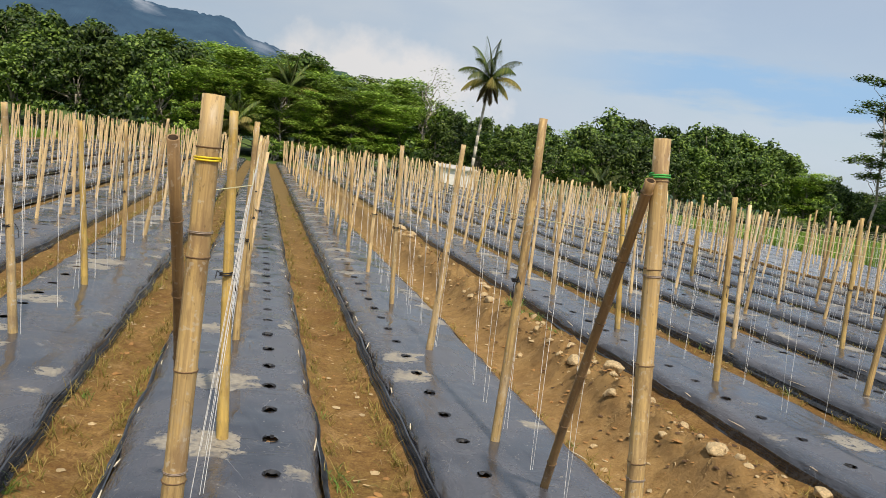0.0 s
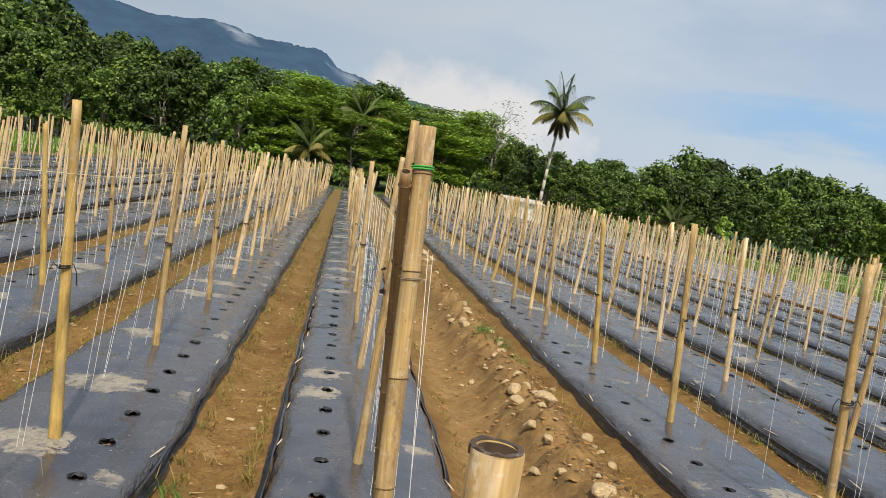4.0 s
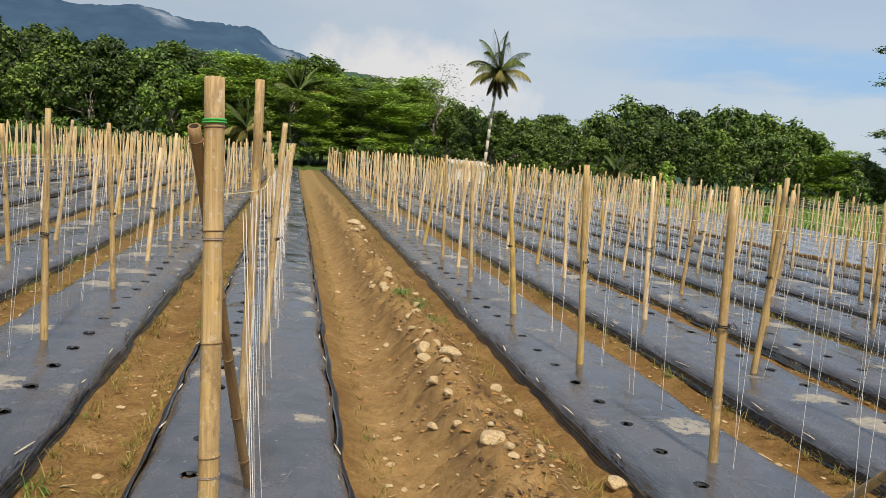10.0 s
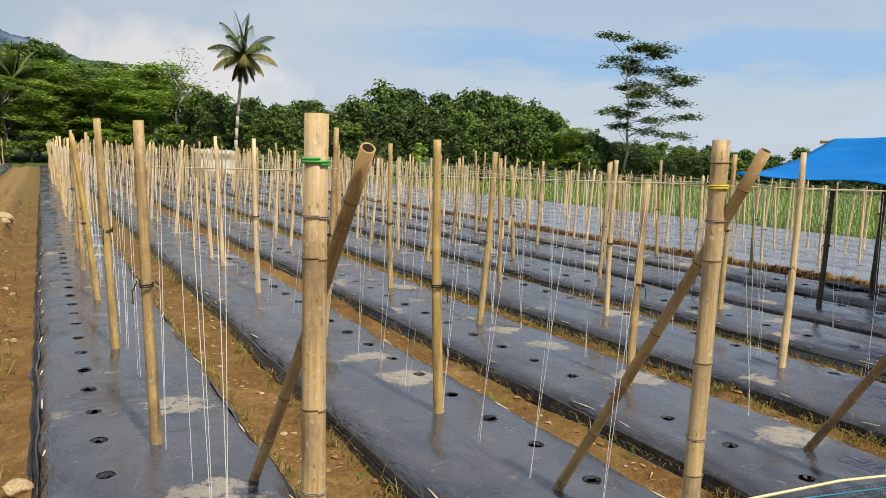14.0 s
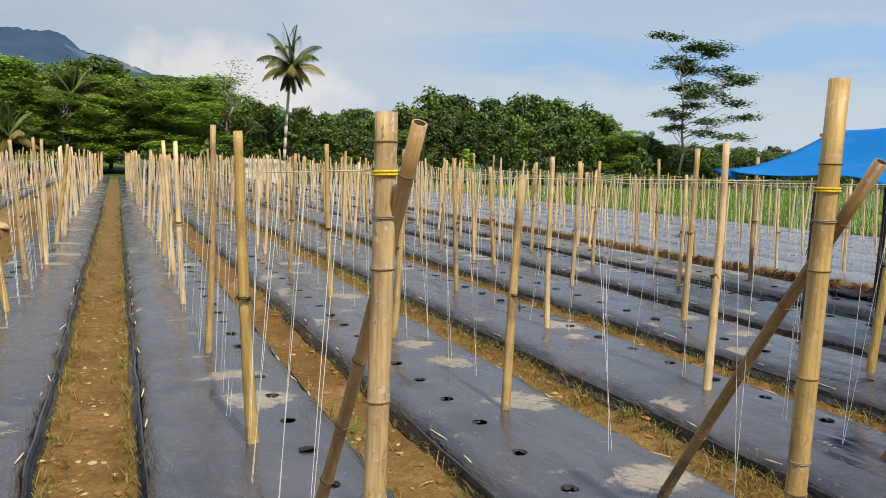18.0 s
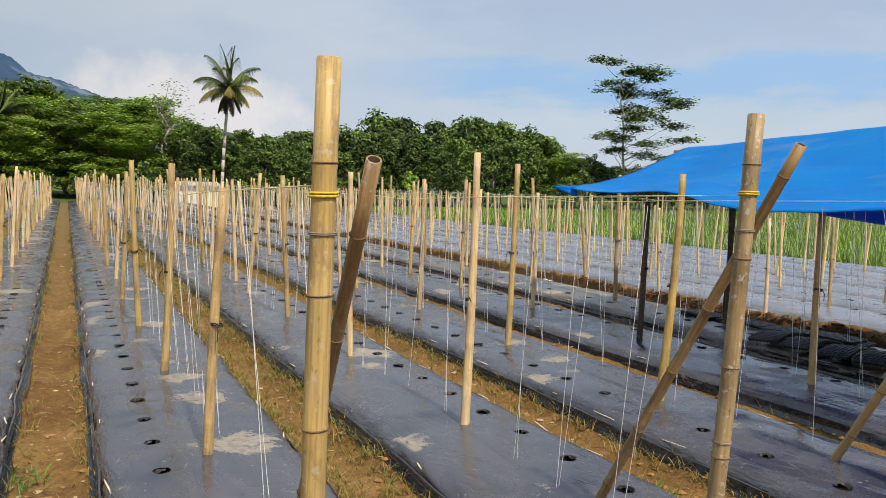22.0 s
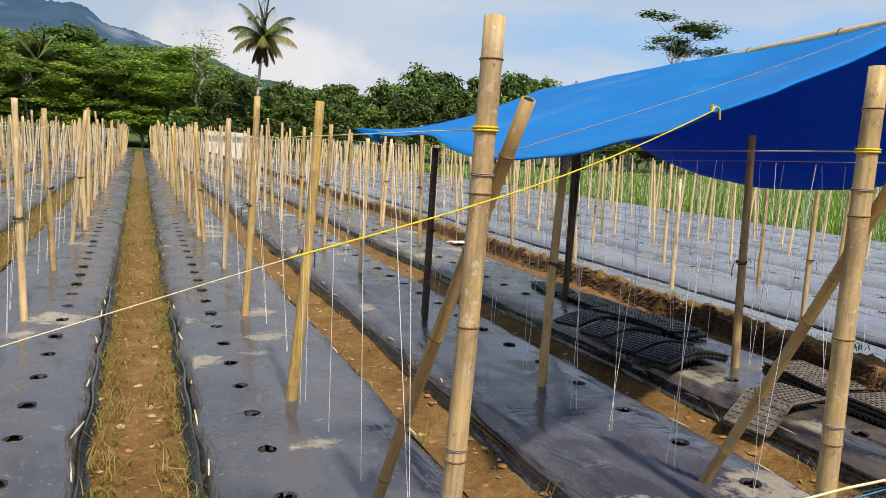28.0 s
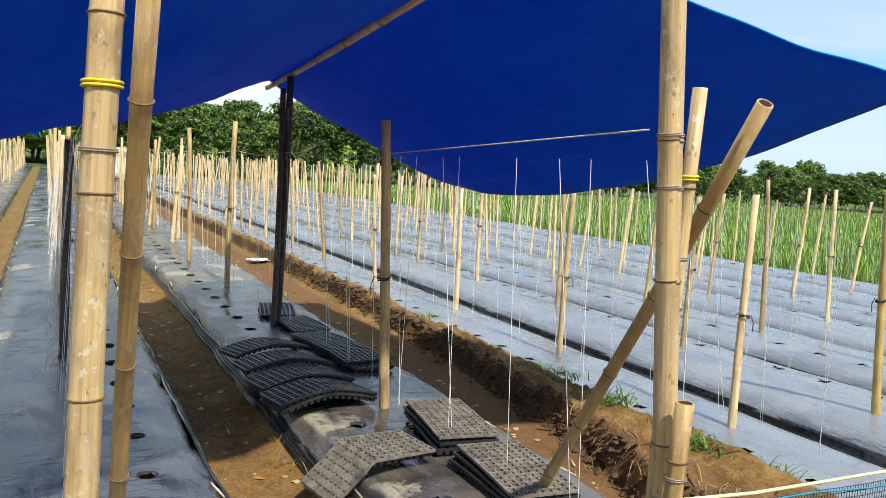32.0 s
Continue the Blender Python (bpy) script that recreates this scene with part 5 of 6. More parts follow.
part("post", me, fence, "brown rod standing in for the dark groove between two culms", pose(10.8005 - 0.0968, 0.929, -0.25, 0, 4.0))
# torn strip of black film knotted to the last stump
s = Soup()
sv = []
for i in range(9):
    t = i / 8
    c = Vector((10.80, 0.912, 1.00)).lerp(Vector((10.862, 0.905, 1.135)), t)
    w = 0.0025 + 0.0035 * math.sin(math.pi * min(1.0, t * 1.15 + 0.1))
    sv += [c + Vector((-w, 0.004 * math.sin(i * 1.7), 0.5 * w)), c + Vector((0, -0.004, 0)), c + Vector((w, 0.003 * math.cos(i * 2.1), -0.5 * w))]
s.add(sv, [(3 * i + q, 3 * i + q + 1, 3 * i + q + 4, 3 * i + q + 3) for i in range(8) for q in range(2)])
strip_ob = part("film_strip", s.mesh("film_strip", M_HEM, True), fence, "torn strip of black plastic film")
strip_ob.modifiers.new("thickness", "SOLIDIFY").thickness = 0.0008
part("knot", band(0.030, M_BLACK, "knot", 2, 0.0018, 0.012), fence, "black twine knot", pose(10.814, 0.94, 0.955))


FENCE = ((3.4, 1.02, 1.05), (4.4, 1.0, 1.015), (4.9, 1.0, 0.985), (5.4, 0.95, 0.94), (6.19, 0.77, 0.90), (7.2, 0.98, 0.80), (8.685, 1.20, 0.72), (8.95, 1.16, 0.745), (9.6, 1.07, 0.83), (10.2, 0.99, 0.92),
         (10.826, 0.97, 0.95), (11.2, 1.0, 0.965), (12.0, 1.0, 0.93), (13.0, 1.05, 0.90), (14.5, 1.15, 0.86))


def fence_at(x):
    """Line and top of the net."""
    xs, ys, zs = zip(*FENCE)
    return float(np.interp(x, xs, ys)), float(np.interp(x, xs, zs))


s = Soup()
s.tube([(0.1 * x, fence_at(0.1 * x)[0], fence_at(0.1 * x)[1] + 0.002 * math.sin(x * 1.9)) for x in range(35, 145)], 0.0020, 6)
part("rope", s.mesh("rope", M_PALE, True), fence, "pale yellow top rope")
s = Soup()
s.tube([(0.1 * x, fence_at(0.1 * x)[0] + 0.002, fence_at(0.1 * x)[1] - 0.012 - 0.009 * abs(math.sin(x * 0.37)) - 0.006 * noise.noise((x * 0.31, 1.0, 2.0))) for x in range(35, 145)], 0.0012, 5)
part("cord", s.mesh("cord", M_BLUEROPE, True), fence, "blue edge cord of the net")
s = Soup()
xs = [3.5 + 0.25 * i for i in range(45)]
for j in range(155):
    for a, b in zip(xs, xs[1:]):
        (ya, za), (yb, zb) = fence_at(a), fence_at(b)
        sag = 0.004 * j * noise.noise((a * 0.9, 3.0, 1.0)), 0.004 * j * noise.noise((b * 0.9, 3.0, 1.0))
        s.rod((a, ya + 0.004 + 0.1 * sag[0], za - 0.012 - j * 0.007), (b, yb + 0.004 + 0.1 * sag[1], zb - 0.012 - j * 0.007), 0.0006, 3)
x = 3.5
while x < 14.5:
    y, z = fence_at(x)
    s.rod((x, y + 0.004, z - 0.012), (x, y + 0.004, -0.2), 0.00045, 3)
    x += 0.005
tagged(part("net", s.mesh("net", M_NET), fence, "fine dark net"), kind="stuff")


# ---- stones and litter on the soil ----
def stone_mesh(seed, mat):
    bm = bmesh.new()
    bmesh.ops.create_icosphere(bm, subdivisions=4, radius=1.0)
    g = random.Random(seed + 50)
    cuts = []
    for _ in range(11):
        c = Vector((g.gauss(0, 1), g.gauss(0, 1), g.gauss(0, 0.8))).normalized()
        cuts.append((c, g.uniform(0.62, 0.95)))
    for v in bm.verts:
        d = v.co.normalized()
        q = 1.05
        for c, h in cuts:
            w = d.dot(c)
            if w > 0.05:
                q = min(q, h / w)
        q *= 1 + 0.05 * noise.noise(d * 4 + Vector((0, seed * 2.2, 0)))
        v.co = d * q
        v.co.z = max(v.co.z, -0.55)
    me = bpy.data.meshes.new("stone")
    bm.to_mesh(me)
    bm.free()
    me.materials.append(mat)
    me.polygons.foreach_set("use_smooth", [True] * len(me.polygons))
    return me


STONES = [stone_mesh(i, M_STONE) for i in range(5)]
rng = random.Random(11)
for x, y, r in ((2.54, 9.38, 0.048), (2.63, 8.88, 0.071), (2.64, 6.39, 0.07), (2.6, 6.08, 0.052), (2.76, 5.87, 0.073), (2.57, 5.53, 0.044), (2.62, 5.23, 0.038), (2.59, 4.75, 0.035), (2.67, 4.28, 0.064), (2.28, 5.08, 0.026), (3.18, 5.42, 0.037),
                (3.14, 5.88, 0.044), (3.17, 5.65, 0.029), (3.35, 4.14, 0.06), (2.23, 4.38, 0.019), (2.65, 6.71, 0.039), (3.25, 7.26, 0.027), (3.05, 4.53, 0.024), (2.19, 4.73, 0.024), (2.78, 15.9, 0.1), (2.92, 15.3, 0.1), (2.86, 16.5, 0.13), (2.74, 14.6, 0.06)):
    ob = new("stone", rng.choice(STONES))
    ob.matrix_basis = pose(x, y, ground_z(x, y) + r * 0.32, rng.gauss(0, 9), rng.gauss(0, 9), rng.uniform(0, 360)) @ Matrix.Diagonal((r * 1.25, r * 0.95, r * 0.72, 1))
    tagged(ob, "pale buff field stone lying on the soil ridge", "stone", "stones on the soil ridge")

for _ in range(44):
    y = 3.6 + 13 * rng.random() ** 1.3
    x, r = 2.70 + rng.gauss(0, 0.10), rng.uniform(0.020, 0.048)
    ob = new("stone", rng.choice(STONES))
    ob.matrix_basis = pose(x, y, ground_z(x, y) + r * 0.25, rng.gauss(0, 12), rng.gauss(0, 12), rng.uniform(0, 360)) @ Matrix.Diagonal((r * 1.3, r * 0.9, r * 0.72, 1))
    tagged(ob, "pale buff field stone lying on the soil ridge", "stone", "stones on the soil ridge")
# smaller angular stones, half sunk in the ridge
for _ in range(46):
    y = 3.4 + 15 * rng.random() ** 1.25
    x, r = 2.84 + rng.gauss(0, 0.20), rng.uniform(0.014, 0.038)
    ob = new("stone", rng.choice(STONES))
    ob.matrix_basis = pose(x, y, ground_z(x, y) + r * 0.1, rng.gauss(0, 12), rng.gauss(0, 12), rng.uniform(0, 360)) @ Matrix.Diagonal((r * 1.35, r * 0.9, r * 0.65, 1))
    tagged(ob, "small buff stone half sunk in the soil ridge", "stone", "stones on the soil ridge")

PATHS = [(-2.55, 0.42), (-0.93, 0.40), (0.59, 0.42), (2.65, 1.20), (4.70, 0.46), (6.18, 0.46), (7.63, 0.46), (9.12, 0.48), (10.56, 0.42), (12.0, 0.38), (13.45, 0.4), (15.85, 0.4)]
peb = Soup()
ico = [(0, 0, 1), (0.9, 0, 0.3), (0.28, 0.85, 0.3), (-0.72, 0.53, 0.25), (-0.72, -0.53, 0.3), (0.28, -0.85, 0.3), (0, 0, -0.4)]
icf = [(0, 1, 2), (0, 2, 3), (0, 3, 4), (0, 4, 5), (0, 5, 1), (6, 2, 1), (6, 3, 2), (6, 4, 3), (6, 5, 4), (6, 1, 5)]
clod = Soup()
for cx, w in PATHS:
    for _ in range(int(900 * w)):
        x, y = cx + rng.uniform(-0.5, 0.5) * w, 1.6 + 22 * rng.random() ** 1.7
        r = rng.choice((0.008, 0.011, 0.014, 0.02, 0.027)) * rng.uniform(0.7, 1.2)
        a = rng.uniform(0, 6.28)
        z = ground_z(x, y)
        tgt = peb if rng.random() < 0.32 else clod
        ca, sa = math.cos(a), math.sin(a)
        tgt.add([(x + (p[0] * ca - p[1] * sa * 0.8) * r * 1.3, y + (p[0] * sa + p[1] * ca * 0.8) * r * 1.3, z + p[2] * r * 0.55) for p in [(q[0] * rng.uniform(0.65, 1.3), q[1] * rng.uniform(0.65, 1.3), q[2] * rng.uniform(0.5, 1.2)) for q in ico]], icf)
damp = Soup()
for q0 in range(1700):
    x, y = 2.80 + rng.gauss(0, 0.19), 2.6 + 14 * rng.random() ** 1.5
    r = rng.uniform(0.006, 0.028)
    a = rng.uniform(0, 6.28)
    z, ca, sa = ground_z(x, y), math.cos(a), math.sin(a)
    (damp if q0 % 5 < 2 else clod).add([(x + (p[0] * ca - p[1] * sa * 0.8) * r * 1.2, y + (p[0] * sa + p[1] * ca * 0.8) * r * 1.2, z + p[2] * r * 0.5) for p in [(q[0] * rng.uniform(0.6, 1.3), q[1] * rng.uniform(0.6, 1.3), q[2] * rng.uniform(0.5, 1.2)) for q in ico]], icf)
tagged(new("damp_clods", damp.mesh("damp_clods", M_DARKSOIL)), "dark damp crumbs of soil on the dug ridge", "clods", kind="stuff")
moist = Soup()
for _ in range(1500):
    y = 2.0 + 9 * rng.random() ** 1.4
    x = float(np.interp(y, (2.2, 3.15, 3.67, 4.48, 5.45, 7.8), (13.52, 13.66, 13.80, 13.92, 14.02, 14.10))) + rng.gauss(-0.01, 0.035)
    r, a = rng.uniform(0.010, 0.034), rng.uniform(0, 6.28)
    z, ca, sa = ground_z(x, y), math.cos(a), math.sin(a)
    moist.add([(x + (p[0] * ca - p[1] * sa * 0.8) * r * 1.1, y + (p[0] * sa + p[1] * ca * 0.8) * r * 1.2, z + p[2] * r) for p in [(q[0] * rng.uniform(0.6, 1.3), q[1] * rng.uniform(0.6, 1.3), q[2] * rng.uniform(0.5, 1.2)) for q in ico]], icf)
tagged(new("moist_clods", moist.mesh("moist_clods", M_DARKSOIL)), "dark clods along the cut edge of the bank", "clods", kind="stuff")
tagged(new("pebbles", peb.mesh("pebbles", M_STONE)), "small pale stones scattered over the soil paths", "pebbles", kind="stuff")
tagged(new("clods", clod.mesh("clods", M_CLOD)), "crumbled brown soil clods on the paths", "clods", kind="stuff")

lit = Soup()
for cx, w in PATHS:
    for _ in range(int(380 * w)):
        x, y = cx + rng.uniform(-0.5, 0.5) * w, 1.6 + 18 * rng.random() ** 1.6
        a = rng.uniform(0, 6.28)
        lit.blade((x, y, ground_z(x, y) + 0.012), (math.cos(a), math.sin(a), rng.uniform(-0.02, 0.15)), rng.uniform(0.025, 0.09), rng.choice((0.003, 0.004, 0.005, 0.009, 0.014)), rng.uniform(-0.1, 0.3))
tagged(new("dry_litter", lit.mesh("dry_litter", M_LITTER)), "dry brown leaves and straw lying on the paths", "litter", kind="stuff")

# weeds along the feet of the beds, thicker in some paths
weed, gweed = Soup(), Soup()
THICK = {9.12: 2.2, 7.63: 3.0, 6.18: 0.8, -0.93: 1.3, -2.55: 1.4, 0.59: 0.7, 4.70: 0.9, 15.85: 1.2, 10.56: 0.25, 12.0: 0.15, 13.45: 0.15, 2.65: 0.45}
for cx, w in PATHS:
    for _ in range(int(900 * THICK.get(cx, 0.6))):
        side = rng.choice((-1, 1))
        x = cx + side * (w * 0.5 - abs(rng.gauss(0, 0.035 + 0.022 * THICK.get(cx, 0.6))))
        y = 1.7 + 24 * rng.random() ** 1.5
        z = ground_z(x, y)
        tgt = gweed if rng.random() < 0.05 else weed
        for _ in range(rng.randint(5, 9)):
            a = rng.uniform(0, 6.28)
            tgt.blade((x + rng.gauss(0, 0.02), y + rng.gauss(0, 0.02), z), (math.cos(a) * 0.6, math.sin(a) * 0.6, rng.uniform(0.5, 1.4)), rng.uniform(0.04, 0.14) * rng.choice((0.8, 1, 1, 1.4)), rng.uniform(0.003, 0.006), rng.uniform(0.2, 0.8))
tagged(new("weeds", weed.mesh("weeds", M_WEED)), "yellowing grass weeds along the edges of the beds", "weeds", kind="stuff")
for x, y, big in ((2.80, 8.0, 2.0), (2.72, 8.3, 1.4), (2.95, 7.8, 1.3), (2.92, 8.6, 1.0), (6.02, 4.63, 0.8), (6.05, 4.5, 0.6), (14.32, 4.95, 2.6), (14.18, 3.9, 2.0), (14.1, 3.15, 1.6), (14.25, 4.5, 1.0), (14.3, 2.9, 0.9), (14.45, 2.7, 0.8), (14.2, 4.2, 0.6), (14.3, 5.6, 0.8), (14.25, 6.6, 0.7), (14.35, 3.2, 0.9), (14.5, 2.4, 0.9), (14.3, 8.1, 0.7), (0.42, 4.2, 0.5), (8.95, 3.1, 0.7)):
    for _ in range(int(46 * big)):
        a = rng.uniform(0, 6.28)
        gweed.blade((x + rng.gauss(0, 0.055), y + rng.gauss(0, 0.07), ground_z(x, y)), (math.cos(a), math.sin(a), rng.uniform(0.5, 1.8)), rng.uniform(0.1, 0.24) * min(1.0, 0.6 + 0.4 * big), rng.uniform(0.005, 0.010), rng.uniform(0.3, 0.8))
tagged(new("green_weeds", gweed.mesh("green_weeds", M_GREENW)), "fresh green grass tufts on the soil", "weeds", kind="stuff")

# dry roots hanging from the earth bank and lying on the ridge
roots = Soup()
for _ in range(1300):
    y = 1.9 + 10 * rng.random() ** 1.4
    x = float(np.interp(y, (2.2, 3.15, 3.67, 4.48, 5.45, 7.8), (13.52, 13.66, 13.80, 13.92, 14.02, 14.10))) + 0.01 + abs(rng.gauss(0, 0.16))
    a = rng.uniform(0, 6.28)
    roots.blade((x, y, ground_z(x, y) + 0.01), (math.cos(a) - 0.7, math.sin(a) * 0.8, rng.uniform(-0.4, 0.6)), rng.uniform(0.05, 0.15), rng.uniform(0.003, 0.006), 0.8)
for _ in range(3200):
    x, y = 2.82 + rng.gauss(0, 0.16), 2.6 + 11 * rng.random() ** 1.3
    a = rng.uniform(0, 6.28)
    roots.blade((x, y, ground_z(x, y) + 0.008), (math.cos(a), math.sin(a), rng.uniform(-0.1, 0.5)), rng.uniform(0.04, 0.12), rng.uniform(0.002, 0.005), 0.7)
tagged(new("dry_roots", roots.mesh("dry_roots", M_ROOTS)), "dry straw and roots on the earth bank and ridge", "roots", kind="stuff")

# white rag on the bank
s = Soup()
rv = [(-0.25 + 0.5 * i / 8, -0.12 + 0.24 * j / 5, 0.03 * noise.noise((i * 0.7, j * 0.9, 3)) + 0.03) for j in range(6) for i in range(9)]
s.add(rv, [(j * 9 + i, j * 9 + i + 1, j * 9 + i + 10, j * 9 + i + 9) for j in range(5) for i in range(8)])
rag = new("rag", s.mesh("rag", M_CLOTH, True))
rag.matrix_basis = pose(14.0, 11.6, ground_z(14.0, 11.6) + 0.02, 0, 0, 15)
rag.modifiers.new("thickness", "SOLIDIFY").thickness = 0.004
tagged(rag, "crumpled white rag lying on the earth bank", "rag")


# ---- rice field ----
rice = Soup()
for _ in range(15000):
    x = 25.4 + 50 * rng.random() ** 1.6
    y = 2 + 54 * rng.random()
    z = ground_z(x, y) - 0.02
    far = math.hypot(x - 11, y)
    h, w = rng.uniform(0.5, 0.75), 0.02 + 0.0012 * far
    a = rng.uniform(0, 6.28)
    for k in range(3):
        b = a + k * 2.1
        rice.blade((x, y, z), (math.cos(b) * 0.35, math.sin(b) * 0.35, 1.0), h, w, 0.25)
for _ in range(5000):
    x = -13 - 30 * rng.random() ** 1.5
    y = 6 + 50 * rng.random()
    a = rng.uniform(0, 6.28)
    for k in range(3):
        b = a + k * 2.1
        rice.blade((x, y, ground_z(x, y)), (math.cos(b) * 0.35, math.sin(b) * 0.35, 1.0), rng.uniform(0.5, 0.8), 0.06, 0.25)
tagged(new("rice_plants", rice.mesh("rice_plants", M_RICE)), "dense bright green rice plants beyond the beds", "rice", kind="stuff")


# ---- trees ----
def leaf_clump(s, c, size, rng2, n, leaf):
    """Small folded leaves about a point, turned outwards."""
    for _ in range(n):
        d = Vector((rng2.gauss(0, 1), rng2.gauss(0, 1), rng2.gauss(0, 0.8)))
        d.normalize()
        p = c + d * size * rng2.uniform(0.55, 1.0)
        nrm = (d + Vector((rng2.gauss(0, 0.5), rng2.gauss(0, 0.5), rng2.uniform(0.1, 0.9)))).normalized()
        u = nrm.orthogonal().normalized()
        q = nrm.cross(u)
        t = rng2.uniform(0, 6.28)
        u, q = u * math.cos(t) + q * math.sin(t), q * math.cos(t) - u * math.sin(t)
        L, w = leaf * rng2.uniform(0.7, 1.3), leaf * rng2.uniform(0.28, 0.42)
        drop = Vector((0, 0, -0.18 * L))
        s.add([p - u * L * 0.5, p + q * w + drop * 0.2, p + u * L * 0.5 + drop, p - q * w + drop * 0.2, p + nrm * 0.05 * L],
              [(0, 1, 4), (1, 2, 4), (2, 3, 4), (3, 0, 4)])


def limb(s, a, b, r1, r2, wob, rng2, n=4, sides=7):
    pts, a, b = [], Vector(a), Vector(b)
    for i in range(n + 1):
        t = i / n
        p = a.lerp(b, t)
        if 0 < i < n:
            p += Vector((rng2.gauss(0, wob), rng2.gauss(0, wob), 0))
        pts.append(p)
    for i in range(n):
        s.rod(pts[i], pts[i + 1], r1 + (r2 - r1) * i / n, sides, r1 + (r2 - r1) * (i + 1) / n)


def broad_tree(seed, height, spread, leaf, per, clumps):
    """Trunk and crown meshes of a round leafy tree."""
    g = random.Random(seed)
    tr, cr = Soup(), Soup()
    for _ in range(2):
        limb(tr, (g.gauss(0, 0.4), g.gauss(0, 0.4), -0.5), (g.gauss(0, 0.5), g.gauss(0, 0.5), height * 0.62), 0.10, 0.05, 0.08, g)
    for i in range(clumps):
        a = g.uniform(0, 6.28)
        h = g.random() ** 0.75
        rad = spread * math.sqrt(g.random()) * (math.sin(math.pi * (0.16 + 0.80 * h)) ** 0.7)
        c = Vector((math.cos(a) * rad, math.sin(a) * rad, height * (0.27 + 0.71 * h) + g.gauss(0, 0.25)))
        if i % 4 == 0:
            limb(tr, (0, 0, height * g.uniform(0.25, 0.5)), c, 0.06, 0.015, 0.15, g, 3, 5)
        leaf_clump(cr, c, g.uniform(0.45, 1.0) * spread * 0.26, g, per, leaf)
    return tr, cr


def flat_tree(seed, height, spread, layers, leaf, per, start=0.35, puff=0.20, tight=0.26, sig=0.45, bias=0.0):
    """An albizia: forked limbs that carry flat layers of fine leaves."""
    g = random.Random(seed)
    tr, cr = Soup(), Soup()
    top = Vector((g.gauss(0, 0.3), g.gauss(0, 0.3), height * 0.92))
    limb(tr, (0, 0, -0.5), top, 0.17, 0.03, 0.22, g, 7)
    for i in range(layers):
        t = start + (1 - start) * (i + g.random()) / layers
        a = g.uniform(0, 6.28)
        reach = spread * g.uniform(0.45, 1.0) * (1.1 - 0.45 * t)
        o = Vector((0, 0, -0.5)).lerp(top, t * 0.86)
        c = Vector((math.cos(a) * reach + bias * (1 - smoothstep(0.82, 0.98, t)), math.sin(a) * reach, height * (t * 0.98 + 0.02) + g.uniform(-0.2, 0.4)))
        limb(tr, o, c, 0.05, 0.012, 0.18, g, 4, 5)
        for _ in range(5):
            cc = c + Vector((g.gauss(0, tight * spread), g.gauss(0, tight * spread), g.gauss(0, 0.14)))
            for _ in range(per):
                p = cc + Vector((g.gauss(0, sig), g.gauss(0, sig), g.gauss(0, puff)))
                d = g.uniform(0, 6.28)
                L, w = leaf * g.uniform(0.7, 1.3), leaf * 0.3
                u, q = Vector((math.cos(d), math.sin(d), g.gauss(0, 0.15))), Vector((-math.sin(d), math.cos(d), g.gauss(0, 0.25)))
                cr.add([p - u * L * 0.5, p + q * w, p + u * L * 0.5 - Vector((0, 0, 0.12 * L)), p - q * w, p + Vector((0, 0, 0.06 * L))], [(0, 1, 4), (1, 2, 4), (2, 3, 4), (3, 0, 4)])
    return tr, cr


def plant_tree(pair, leafmat, label, category, group, barkmat=None):
    tr, cr = pair
    t = empty("tree", pose(0, 0, 0), label, category, group)
    part("trunk", tr.mesh("trunk", barkmat or M_BARK, True), t)
    part("crown", cr.mesh("crown", leafmat), t)
    return t


def forest_copy(src, x, y, sc, rot, sz=None):
    c = copy_thing(src, pose(x, y, ground_z(x, y) - 0.1, 0, 0, rot))
    c.scale = (sc, sc, sz or sc)
    return c


GROUP = "trees of the wood edge"
proto = []
for i in range(5):
    proto.append(plant_tree(broad_tree(20 + i, 8.0, 3.0, 0.34, 40, 96), (M_LEAF, M_LEAFD, M_LEAFD, M_LEAF, M_LEAFD)[i], "leafy dark green broadleaf tree at the edge of the wood", "tree", GROUP))
flat = [plant_tree(flat_tree(40 + i, 9.0, 3.2, 30, 0.34, 70, 0.16, 0.16, 0.22), M_LEAFL, "light green albizia tree with flat layered crown", "tree", GROUP) for i in range(3)]
shrub = [plant_tree(broad_tree(60 + i, 2.6, 1.7, 0.34, 26, 26), (M_LEAF, M_LEAFL, M_LEAFD)[i], "low leafy shrub at the foot of the wood", "shrub", "shrubs of the wood edge") for i in range(3)]

rng = random.Random(21)


def canopy(x):
    """Height of the wood's skyline above the field."""
    return float(np.interp(x, (-60, -34, -30, -26, -22, -17, -12, -8, -3, 1, 6, 12.3, 14.2, 17.4, 25, 28.5, 34, 39, 46, 53, 58.7, 65, 81, 90, 97, 104, 118, 140),
                           (11.0, 10.8, 10.6, 9.5, 8.7, 9.8, 10.2, 9.9, 9.6, 9.5, 9.1, 9.2, 8.4, 7.2, 7.0, 7.0, 8.0, 8.6, 9.5, 9.4, 6.6, 5.3, 5.1, 5.4, 6.2, 5.8, 5.0, 4.4)))


